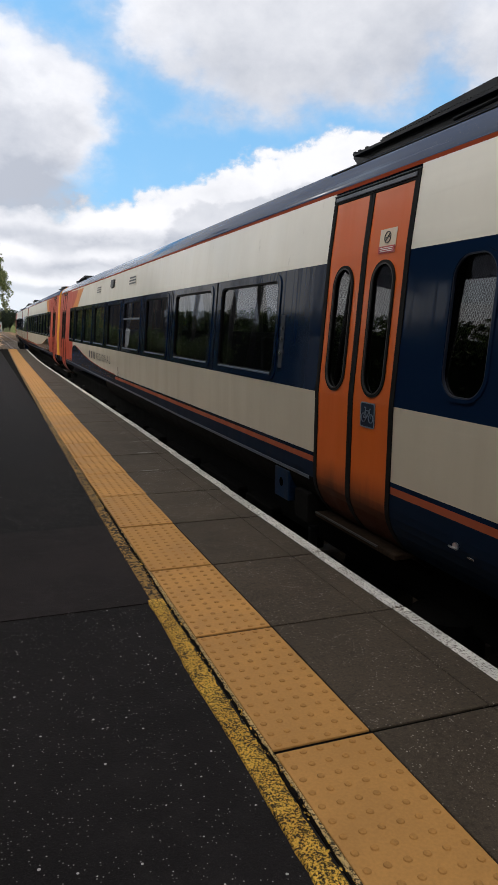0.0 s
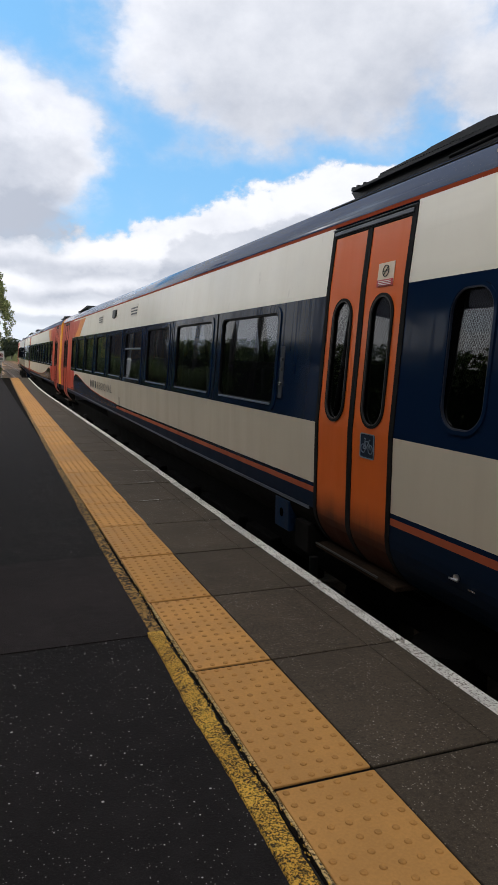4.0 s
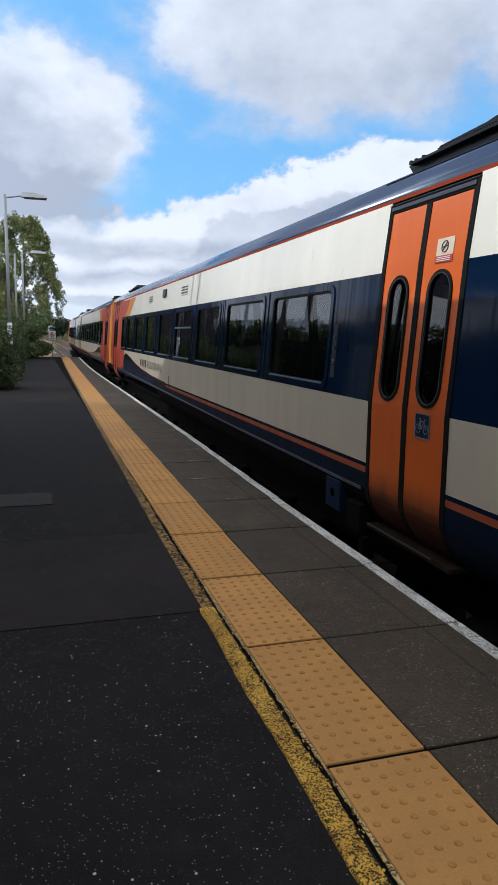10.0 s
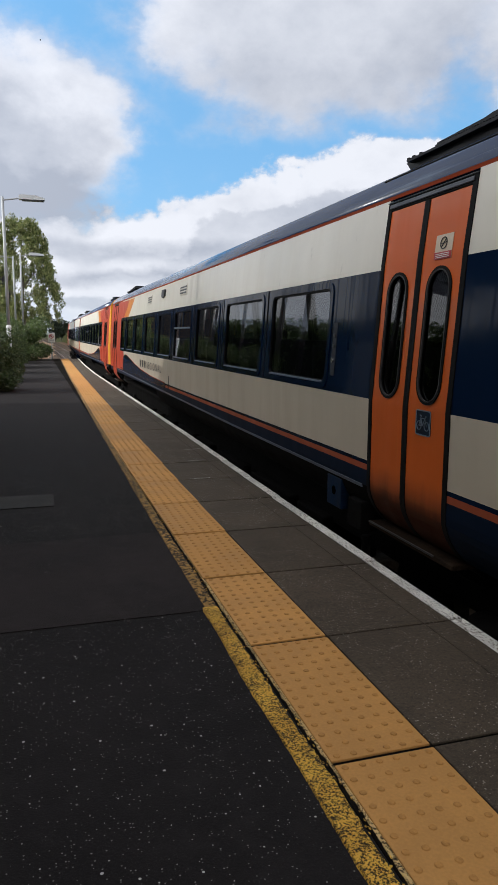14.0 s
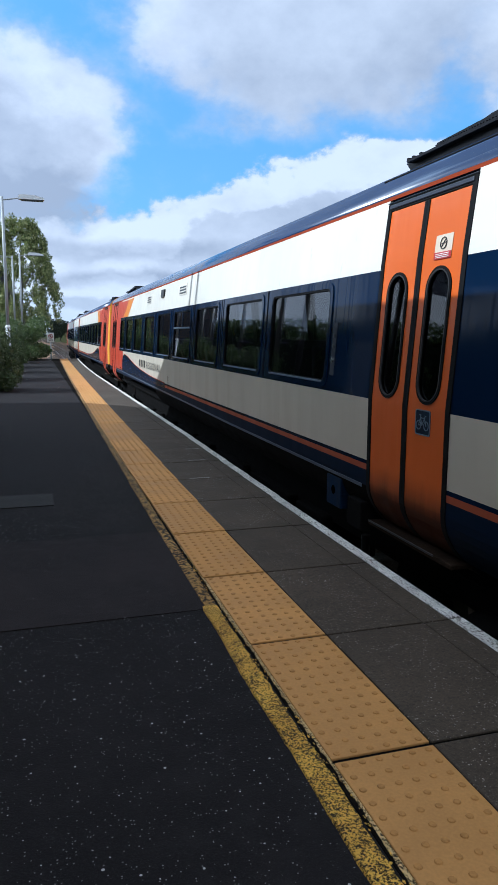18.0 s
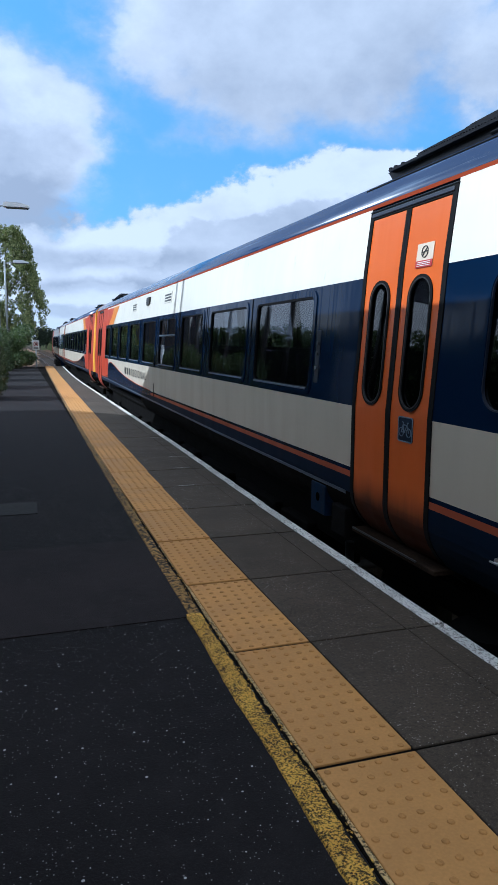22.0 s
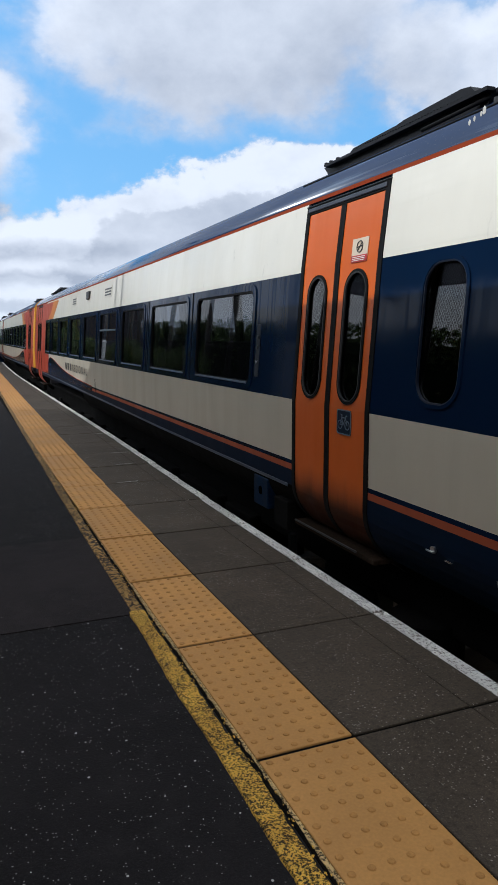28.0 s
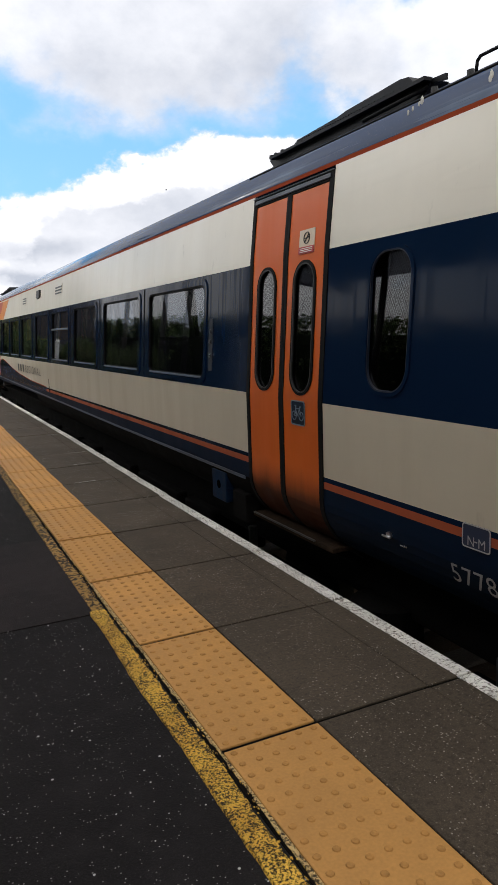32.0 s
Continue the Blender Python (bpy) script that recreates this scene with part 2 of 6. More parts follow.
def livery(name, col, rough, dirt=0.35, coat=0.4, dirt_col=(0.16, 0.13, 0.1), spec=0.5, crease=0.0, drip=0.0, grime_shade=0.0, uneven=0.18):
    """Coach paint: glossy, with vertical rain streaks and road dirt; creases in the panels, dried runs of water, grime
    and painted shade at the foot.
    """
    m = Nodes(name)
    v = m.coord(spread=False)
    streak = m.noise(m.vec('MULTIPLY', v, (1.0, 4.0, 0.5)), 1.0, 5, 0.6)
    cloudy, fine = m.noise(v, 0.8, 5), m.noise(v, 45, 4)
    f = m.math('MULTIPLY', m.ramp(m.math('ADD', m.math('MULTIPLY', streak, 0.6), m.math('MULTIPLY', cloudy, 0.4)), 0.47, 0.75), dirt)
    c = m.mix(m.ramp(cloudy, 0.3, 0.7), tint(col, 0.93), tint(col, 1.05))
    c = m.mix(f, c, dirt_col)
    c = m.mix(m.math('MULTIPLY', m.ramp(fine, 0.66, 0.78), dirt * 0.5), c, dirt_col)
    waves = m.noise(m.vec('MULTIPLY', v, (1.0, 1.1, 0.9)), 1.6, 2)
    h = m.math('ADD', m.math('MULTIPLY', waves, 1.0), m.math('MULTIPLY', fine, 0.02))
    r = m.ramp(streak, 0.35, 0.7, rough, rough + uneven)
    if crease:
        # shallow dents that run along the panel, and faint stains
        w = m.noise(m.vec('MULTIPLY', v, (1.0, 0.45, 3.2)), 1.5, 2, 0.5)
        h = m.math('ADD', h, m.math('MULTIPLY', m.ramp(w, 0.47, 0.53), 0.22))
        blot = m.math('MULTIPLY', m.ramp(m.noise(m.vec('MULTIPLY', v, (1, 1, 0.45)), 9, 4, 0.6), 0.66, 0.76), 0.35)
        c = m.mix(m.math('MULTIPLY', blot, crease), c, dirt_col)
    if drip:
        xyz = m.node("ShaderNodeSeparateXYZ", Vector=v)
        run = m.noise(m.vec('MULTIPLY', v, (1.0, 11.0, 0.35)), 1.6, 4, 0.6)
        ends = m.ramp(m.math('ADD', xyz.outputs[2], m.math('MULTIPLY', m.noise(m.vec('MULTIPLY', v, (1, 5, 0)), 3.0, 3), 0.7)), 1.75, 1.95)
        wet = m.math('MULTIPLY', m.ramp(run, 0.52, 0.58), ends)
        spec = m.math('SUBTRACT', spec, m.math('MULTIPLY', wet, 0.75 * spec * drip))
    # darkens the foot of the panel: grime, plus shade where it curves under
    if grime_shade:
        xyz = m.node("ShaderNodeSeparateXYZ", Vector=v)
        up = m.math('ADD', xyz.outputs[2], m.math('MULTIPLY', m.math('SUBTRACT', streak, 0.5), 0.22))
        black = m.math('MULTIPLY', m.ramp(up, 0.39, 0.66, 1, 0), grime_shade)
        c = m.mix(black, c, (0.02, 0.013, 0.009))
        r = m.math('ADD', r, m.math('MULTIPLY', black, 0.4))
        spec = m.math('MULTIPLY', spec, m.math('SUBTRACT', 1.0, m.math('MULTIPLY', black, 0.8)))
    return m.surface(c, r, 0, m.bump(h, 0.12, 0.02), m.math('MULTIPLY', coat, 1.0), spec)


def glass(name, through, rough=0.015, wobble=0.02, film=False):
    m = Nodes(name)
    v = m.coord(spread=False)
    n = m.bump(m.noise(v, 1.2, 2), wobble, 0.05)
    gl = m.node("ShaderNodeBsdfGlossy", Color=(0.95, 0.97, 1.0), Roughness=rough, Normal=n)
    col = through
    more = 0.68
    if film:
        # a film with a fine silvery lattice
        xyz = m.node("ShaderNodeSeparateXYZ", Vector=v)
        y, z = xyz.outputs[1], xyz.outputs[2]
        a = m.math('ABSOLUTE', m.math('SINE', m.math('MULTIPLY', m.math('ADD', m.math('MULTIPLY', y, 1.6), z), 105.0)))
        b = m.math('ABSOLUTE', m.math('SINE', m.math('MULTIPLY', m.math('SUBTRACT', m.math('MULTIPLY', y, 1.6), z), 105.0)))
        more = m.ramp(m.math('MINIMUM', a, b), 0.1, 0.4, 2.3, 0.8)
    tr = m.node("ShaderNodeBsdfTransparent", Color=col)
    lw = m.node("ShaderNodeLayerWeight", Blend=0.5, Normal=n)
    fr = m.math('ADD', 0.04, m.math('MULTIPLY', m.math('POWER', lw.outputs["Facing"], 5.0), 0.96))
    mx = m.t.nodes.new("ShaderNodeMixShader")
    m.put(mx.inputs[0], m.math('MULTIPLY', fr, more, clamp=True))
    m.put(mx.inputs[1], tr.outputs[0])
    m.put(mx.inputs[2], gl.outputs[0])
    m.t.links.new(mx.outputs[0], m.out.inputs[0])
    return m.mat


def roof_paint(name):
    """Dark blue roof paint: long pale streaks painted in for sky reflections, grey specks of dirt."""
    m = Nodes(name)
    v = m.coord(spread=False)
    run = m.noise(m.vec('MULTIPLY', v, (9.0, 0.22, 9.0)), 1.0, 5, 0.6)
    patch, fine = m.noise(v, 1.1, 5), m.noise(v, 50, 4)
    f = m.math('MULTIPLY', m.ramp(m.math('ADD', m.math('MULTIPLY', run, 0.7), m.math('MULTIPLY', patch, 0.3)), 0.50, 0.68), 0.85)
    c = m.mix(f, (0.012, 0.033, 0.090), (0.13, 0.185, 0.27))
    c = m.mix(m.math('MULTIPLY', m.ramp(fine, 0.6, 0.75), 0.3), c, (0.12, 0.13, 0.14))
    return m.surface(c, m.ramp(run, 0.4, 0.65, 0.10, 0.32), 0, m.bump(m.math('ADD', run, m.math('MULTIPLY', fine, 0.05)), 0.2, 0.012), 0.0, 0.42)


def leafy(name, a, b, back):
    m = Nodes(name)
    geo = m.t.nodes.new("ShaderNodeNewGeometry")
    rnd = geo.outputs["Random Per Island"]
    c = m.mix(m.ramp(rnd, 0, 0.85, 0, 1, False), a, b)
    c = m.mix(m.ramp(rnd, 0.93, 0.95), c, back)
    p = m.node("ShaderNodeBsdfPrincipled", Base_Color=c, Roughness=0.5)
    tl = m.node("ShaderNodeBsdfTranslucent", Color=m.mix(0.5, c, (0.1, 0.16, 0.02)))
    mx = m.t.nodes.new("ShaderNodeMixShader")
    mx.inputs[0].default_value = 0.25
    m.t.links.new(p.outputs[0], mx.inputs[1])
    m.t.links.new(tl.outputs[0], mx.inputs[2])
    m.t.links.new(mx.outputs[0], m.out.inputs[0])
    return m.mat


M = {
    "asphalt": asphalt("asphalt", (0.0165, 0.0145, 0.0146), (0.52, 0.50, 0.48), 0.32),
    "patch": asphalt("asphalt_patch", (0.025, 0.0205, 0.0205), (0.2, 0.19, 0.18), 0.06),
    "lid": concrete("lid_concrete", (0.022, 0.020, 0.018), 0.2),
    "coping": concrete("coping_concrete", (0.069, 0.052, 0.0355), 0.85),
    "joint": plain("joint_grit", (0.009, 0.0075, 0.006), 0.95, var=0.6, s1=12, s2=150, bump=0.9, spec=0.03),
    "tactile": plain("tactile_buff", (0.595, 0.298, 0.085), 0.7, var=0.2, s1=2.5, s2=90, bump=0.3, spec=0.25, each=0.32),
    "dome": plain("tactile_blister_darker", (0.46, 0.227, 0.065), 0.75, var=0.25, s1=25, s2=120, bump=0.3, spec=0.2),
    "yellow": worn("yellow_paint_worn", (0.98, 0.52, 0.075), (0.05, 0.032, 0.012), 0.445, 0.525, 9.0, 125.0, 1.0),
    "footboard": plain("dirty_step_alloy", (0.030, 0.019, 0.012), 0.85, 0.0, var=0.6, s1=5, s2=60, spec=0.06),
    "fillet": worn("crumbled_mortar", (0.66, 0.45, 0.19), (0.07, 0.045, 0.02), 0.43, 0.52, 12.0, 90.0, 1.0),
    "yellow_old": worn("yellow_paint_old", (0.40, 0.225, 0.06), (0.03, 0.02, 0.011), 0.45, 0.55, 6.0, 38.0, 0.9),
    "white_edge": worn("white_edge_paint", (0.80, 0.77, 0.71), (0.16, 0.13, 0.1), 0.40, 0.51, 6.0, 80.0, 0.6),
    "scuff": worn("scuff_marks", (0.45, 0.43, 0.39), (0.1, 0.08, 0.06), 0.46, 0.54, 9.0, 60.0, 0.4),
    "ballast": concrete("ballast_stone", (0.09, 0.066, 0.048), 0.5, 0.02),
    "cess": plain("brown_earth", (0.15, 0.095, 0.058), 0.95, var=0.55, s1=0.5, s2=6, bump=0.6, spec=0.05),
    "ground": plain("grass_ground", (0.075, 0.085, 0.03), 0.95, var=0.4, s1=0.12, s2=3, bump=0.5, spec=0.05),
    "sleeper": concrete("sleeper_concrete", (0.12, 0.1, 0.085), 0.3),
    "rail": plain("rail_steel", (0.13, 0.08, 0.055), 0.5, 0.7, s2=40),
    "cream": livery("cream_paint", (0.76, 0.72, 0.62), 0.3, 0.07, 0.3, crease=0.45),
    # tan dirt, and a darker base for the dimmer light low on the side
    "cream_low": livery("cream_paint_dirty_shaded", (0.56, 0.50, 0.39), 0.34, 0.22, 0.2, (0.30, 0.235, 0.15), crease=0.6),
    "navy": livery("navy_paint", (0.0045, 0.0140, 0.038), 0.06, 0.05, 0.0, (0.02, 0.022, 0.03), 0.10, drip=0.8, uneven=0.06),
    "skirt": livery("skirt_navy_paint", (0.0035, 0.0115, 0.028), 0.5, 0.1, 0.0, (0.01, 0.009, 0.008), 0.05, uneven=0.05),
    "orange": livery("orange_paint", (0.61, 0.114, 0.010), 0.3, 0.1, 0.15, (0.2, 0.05, 0.02), 0.35, grime_shade=0.93),
    "red": livery("red_paint", (0.43, 0.042, 0.012), 0.35, 0.12, 0.1, (0.14, 0.03, 0.02)),
    "amber": livery("amber_paint", (0.75, 0.25, 0.02), 0.3, 0.12, 0.3, (0.2, 0.1, 0.02)),
    "yellow_front": livery("yellow_front_paint", (0.76, 0.36, 0.025), 0.35, 0.12, 0.3),
    "stripe": livery("orange_stripe_paint", (0.25, 0.041, 0.012), 0.6, 0.2, 0.0, (0.14, 0.04, 0.02), 0.05),
    "stripe_low": livery("dull_red_stripe_paint", (0.34, 0.082, 0.036), 0.5, 0.25, 0.0, (0.10, 0.05, 0.04), 0.1),
    "roof": roof_paint("blue_roof_paint"),
    "silver": plain("aluminium_trim", (0.45, 0.46, 0.48), 0.35, 0.8, s2=90),
    "lip": plain("dull_alloy_lip", (0.085, 0.11, 0.145), 0.45, 0.3, var=0.4, s1=3, s2=60),
    "rubber": plain("black_rubber", (0.005, 0.005, 0.0055), 0.7, var=0.3, s2=80, bump=0.1, spec=0.12),
    "frame": livery("navy_window_frame", (0.006, 0.010, 0.024), 0.3, 0.1, 0.2, (0.03, 0.03, 0.033)),
    "under": plain("underframe_black", (0.007, 0.0065, 0.006), 0.9, var=0.5, s1=4, s2=60, bump=0.4, spec=0.04),
    "blue_box": plain("blue_equipment", (0.0025, 0.014, 0.038), 0.7, var=0.5, s1=8, s2=50, spec=0.12),
    "steel_dark": plain("dark_steel", (0.05, 0.048, 0.046), 0.45, 0.6, var=0.3, s2=50),
    "pod": plain("black_exhaust_grille", (0.004, 0.004, 0.006), 0.4, var=0.5, s1=5, s2=40, bump=0.3, spec=0.18),
    "glass": glass("tinted_glass", (0.57, 0.58, 0.595)),
    "glass_door": glass("door_glass", (0.2, 0.2, 0.205), film=True),
    "glass_far": glass("dark_tinted_glass", (0.4, 0.41, 0.42)),
    "interior": plain("interior_panel", (0.09, 0.09, 0.095), 0.7, s2=30),
    "seat": plain("seat_moquette", (0.03, 0.02, 0.05), 0.9, var=0.4, s1=20, s2=120),
    "label_white": plain("white_vinyl", (0.75, 0.73, 0.68), 0.4, var=0.08, s2=40, bump=0.05),
    "label_red": plain("red_vinyl", (0.42, 0.03, 0.03), 0.4, var=0.1, s2=40, bump=0.05),
    "label_navy": plain("navy_vinyl", (0.012, 0.025, 0.06), 0.35, var=0.1, s2=40, bump=0.05),
    "notice": plain("notice_vinyl", (0.60, 0.50, 0.38), 0.45, var=0.12, s2=40, bump=0.05),
    "sign_blue": plain("dark_blue_vinyl", (0.004, 0.016, 0.036), 0.4, var=0.1, s2=40, bump=0.05, spec=0.2),
    "sign_pale": plain("pale_blue_vinyl", (0.17, 0.22, 0.27), 0.5, var=0.15, s2=40, bump=0.05, spec=0.2),
    "label_grey": plain("grey_vinyl", (0.40, 0.40, 0.40), 0.45, var=0.1, s2=40, bump=0.05),
    "black": plain("black_vinyl", (0.015, 0.015, 0.016), 0.4, var=0.2, s2=40, bump=0.05),
    "hole": plain("hole_disc_black", (0.001, 0.001, 0.001), 0.95, var=0.2, s2=40, bump=0.1, spec=0.0),
    "panel_grey": plain("grey_metal_panel", (0.035, 0.040, 0.05), 0.6, 0.1, var=0.3, s2=50, spec=0.15),
    "galv": plain("galvanised_steel", (0.42, 0.43, 0.44), 0.5, 0.1, var=0.15, s2=30),
    "lamp_white": plain("lamp_housing", (0.82, 0.82, 0.82), 0.4, var=0.08, s2=20),
    "lens": plain("lamp_lens", (0.08, 0.08, 0.085), 0.2, var=0.1, s2=20),
    "bark": plain("bark", (0.16, 0.14, 0.11), 0.9, var=0.5, s1=6, s2=50, bump=0.8, stretch=(1, 1, 0.3)),
    "leaf_birch": leafy("birch_leaves", (0.07, 0.105, 0.035), (0.36, 0.38, 0.14), (0.55, 0.52, 0.26)),
    "leaf_bush": leafy("bush_leaves", (0.03, 0.06, 0.018), (0.13, 0.18, 0.06), (0.28, 0.32, 0.18)),
    "leaf_hedge": leafy("hedge_leaves", (0.014, 0.032, 0.010), (0.09, 0.125, 0.04), (0.22, 0.24, 0.13)),
    "leaf_far": leafy("far_leaves", (0.010, 0.02, 0.012), (0.026, 0.038, 0.02), (0.035, 0.045, 0.025)),
    "brick": plain("dark_brick", (0.07, 0.052, 0.045), 0.85, var=0.35, s1=1.5, s2=25, bump=0.5),
    "cladding": plain("dark_metal_cladding", (0.045, 0.042, 0.055), 0.5, 0.0, var=0.25, s1=1.0, s2=14, stretch=(6, 6, 0.4)),
    "spoil": plain("pale_brown_stones", (0.36, 0.25, 0.165), 0.95, var=0.6, s1=2.5, s2=22, bump=1.0, spec=0.05, dist=0.03),
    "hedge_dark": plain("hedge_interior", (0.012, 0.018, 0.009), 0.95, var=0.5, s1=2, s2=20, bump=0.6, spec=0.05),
    "timber": plain("weathered_timber", (0.09, 0.065, 0.05), 0.9, var=0.5, s1=3, s2=40, bump=0.5),
    "slate": plain("slate_roof", (0.06, 0.062, 0.07), 0.6, var=0.3, s1=2, s2=20),
    "chrome": plain("bright_metal", (0.6, 0.6, 0.62), 0.2, 0.95, var=0.1, s2=60),
    "dirt_white": plain("bird_lime", (0.55, 0.53, 0.48), 0.8, var=0.2, s2=60),
}


# ---------------------------------------------------------------- builders
def thing(name, label="", category="", kind="", group="", at=(0, 0, 0)):
    ob = new(name)
    ob.location = at
    return tagged(ob, label, category, group, kind)


def part(name, bm, material, parent=None, label="", smooth=False):
    """Links a bmesh as one mesh object, under a thing or a part."""
    me = bpy.data.meshes.new(name)
    bmesh.ops.recalc_face_normals(bm, faces=bm.faces)
    bm.to_mesh(me)
    bm.free()
    return from_mesh(name, me, material, parent, label, smooth)


def from_mesh(name, me, material, parent=None, label="", smooth=False):
    if material and not me.materials:
        me.materials.append(M[material])
    if smooth:
        me.polygons.foreach_set("use_smooth", [True] * len(me.polygons))
    ob = new(name, me)
    if parent is not None:
        ob.parent = parent
    if label:
        ob["label"] = label
    return ob


def box(x0, x1, y0, y1, z0, z1, bevel=0.0, bm=None):
    bm = bm or bmesh.new()
    vs = bmesh.ops.create_cube(bm, size=1.0)["verts"]
    bmesh.ops.scale(bm, vec=(x1 - x0, y1 - y0, z1 - z0), verts=vs)
    bmesh.ops.translate(bm, vec=((x0 + x1) / 2, (y0 + y1) / 2, (z0 + z1) / 2), verts=vs)
    if bevel:
        es = list({e for v in vs for e in v.link_edges})
        bmesh.ops.bevel(bm, geom=es, offset=bevel, segments=2, affect='EDGES', profile=0.5)
    return bm


def tube(a, b, r0, r1=None, n=10, bm=None):
    bm = bm or bmesh.new()
    a, b = Vector(a), Vector(b)
    r1 = r0 if r1 is None else r1
    q = (b - a).to_track_quat("Z", "Y").to_matrix()
    ring = lambda c, r: [bm.verts.new(c + q @ Vector((r * math.cos(i * 2 * math.pi / n), r * math.sin(i * 2 * math.pi / n), 0))) for i in range(n)]
    u, v = ring(a, r0), ring(b, r1)
    for i in range(n):
        bm.faces.new((u[i], u[(i + 1) % n], v[(i + 1) % n], v[i]))
    bm.faces.new(u[::-1])
    bm.faces.new(v)
    return bm


def prism(outline, axis, lo, hi, bm=None):
    """A solid from an outline in the two other axes (in the order x, y, z), drawn out from lo to hi."""
    bm = bm or bmesh.new()
    def at(p, h):
        p = list(p)
        p.insert("xyz".index(axis), h)
        return bm.verts.new(p)
    a, b = [at(p, lo) for p in outline], [at(p, hi) for p in outline]
    n = len(a)
    for i in range(n):
        bm.faces.new((a[i], a[(i + 1) % n], b[(i + 1) % n], b[i]))
    bm.faces.new(a)
    bm.faces.new(b[::-1])
    return bm


def rounded(y0, y1, z0, z1, r, n=6):
    """A rounded outline in y and z."""
    out = []
    for cy, cz, a0 in ((y1 - r, z1 - r, 0), (y0 + r, z1 - r, 90), (y0 + r, z0 + r, 180), (y1 - r, z0 + r, 270)):
        for i in range(n + 1):
            a = radians(a0 + 90 * i / n)
            out.append((cy + r * math.cos(a), cz + r * math.sin(a)))
    return out


def ring(outer, inner, x0, x1, bm=None):
    """A flat frame between two outlines of equal count in y and z, from x0 to x1."""
    bm = bm or bmesh.new()
    n = len(outer)
    o0, o1 = [bm.verts.new((x0, *p)) for p in outer], [bm.verts.new((x1, *p)) for p in outer]
    i0, i1 = [bm.verts.new((x0, *p)) for p in inner], [bm.verts.new((x1, *p)) for p in inner]
    for k in range(n):
        j = (k + 1) % n
        bm.faces.new((o0[k], o0[j], i0[j], i0[k]))
        bm.faces.new((o0[k], o1[k], o1[j], o0[j]))
        bm.faces.new((i0[k], i0[j], i1[j], i1[k]))
        bm.faces.new((o1[k], i1[k], i1[j], o1[j]))
    return bm


# ---------------------------------------------------------------- platform and ground
EDGE = 0.785            # platform edge
PITCH = 1.0             # length of a coping slab and of a tactile slab
FIRST, LAST = -6, 43    # slab numbers; joint k lies at y = 2 + k
END_Y = 2 + LAST * PITCH


def strip(name, x0, x1, y0, y1, z0, z1, material, parent=None, label="", kind="", bevel=0.0):
    ob = part(name, box(x0, x1, y0, y1, z0, z1, bevel), material, parent, label)
    if kind:
        tagged(ob, label, kind=kind)
    return ob


def build_ground():
    bm = bmesh.new()
    bmesh.ops.create_circle(bm, cap_ends=True, segments=64, radius=4500)
    bmesh.ops.translate(bm, vec=(0, 0, -1.25), verts=bm.verts)
    tagged(part("ground", bm, "ground"), "rough green and brown ground running to the horizon", "ground", kind="structure")
    # track bed
    out = [(-0.25, -1.24), (5.6, -1.24), (5.0, -1.05), (0.35, -1.05)]
    tagged(part("track_bed", prism(out, 'y', -12, 420), "ballast"), "dirty brown stone ballast under the track", "ballast", kind="structure")
    bm = bmesh.new()
    for i in range(40):
        ya = END_Y + 1 + i * 5
        for j in range(8):
            xa = -7 + j * 2
            z = [-1.235 + 0.12 * abs(noise.noise((xa * 0.3 + dx * 0.3, ya * 0.2 + dy * 0.2, 0))) for dx, dy in ((0, 0), (2, 0), (2, 5), (0, 5))]
            bm.faces.new([bm.verts.new((xa + dx, ya + dy, zz)) for (dx, dy), zz in zip(((0, 0), (2, 0), (2, 5), (0, 5)), z)])
    tagged(part("cess", bm, "cess"), "bare brown earth and stones beside the track", "ground", kind="structure")
    tr = thing("railway_track", "rusty steel rails on concrete sleepers", "track", "structure")
    xc = XC
    for s in (-0.7525, 0.7525):
        c = xc + s
        out = [(c - 0.07, -1.02), (c + 0.07, -1.02), (c + 0.07, -1.0), (c + 0.01, -0.985), (c + 0.01, -0.945), (c + 0.035, -0.935), (c + 0.035, -0.9), (c - 0.035, -0.9), (c - 0.035, -0.935), (c - 0.01, -0.945), (c - 0.01, -0.985), (c - 0.07, -1.0)]
        part("rail", prism(out, 'y', -12, 400), "rail", tr)
    sl = bpy.data.meshes.new("sleeper")
    bm = box(xc - 1.25, xc + 1.25, -0.12, 0.12, -1.1, -1.02, 0.015)
    bm.to_mesh(sl)
    bm.free()
    for k in range(110):
        from_mesh("sleeper", sl, "sleeper", tr).location = (0, -8 + k * 0.65 if k < 30 else 11.5 + (k - 30) * 1.3, 0)


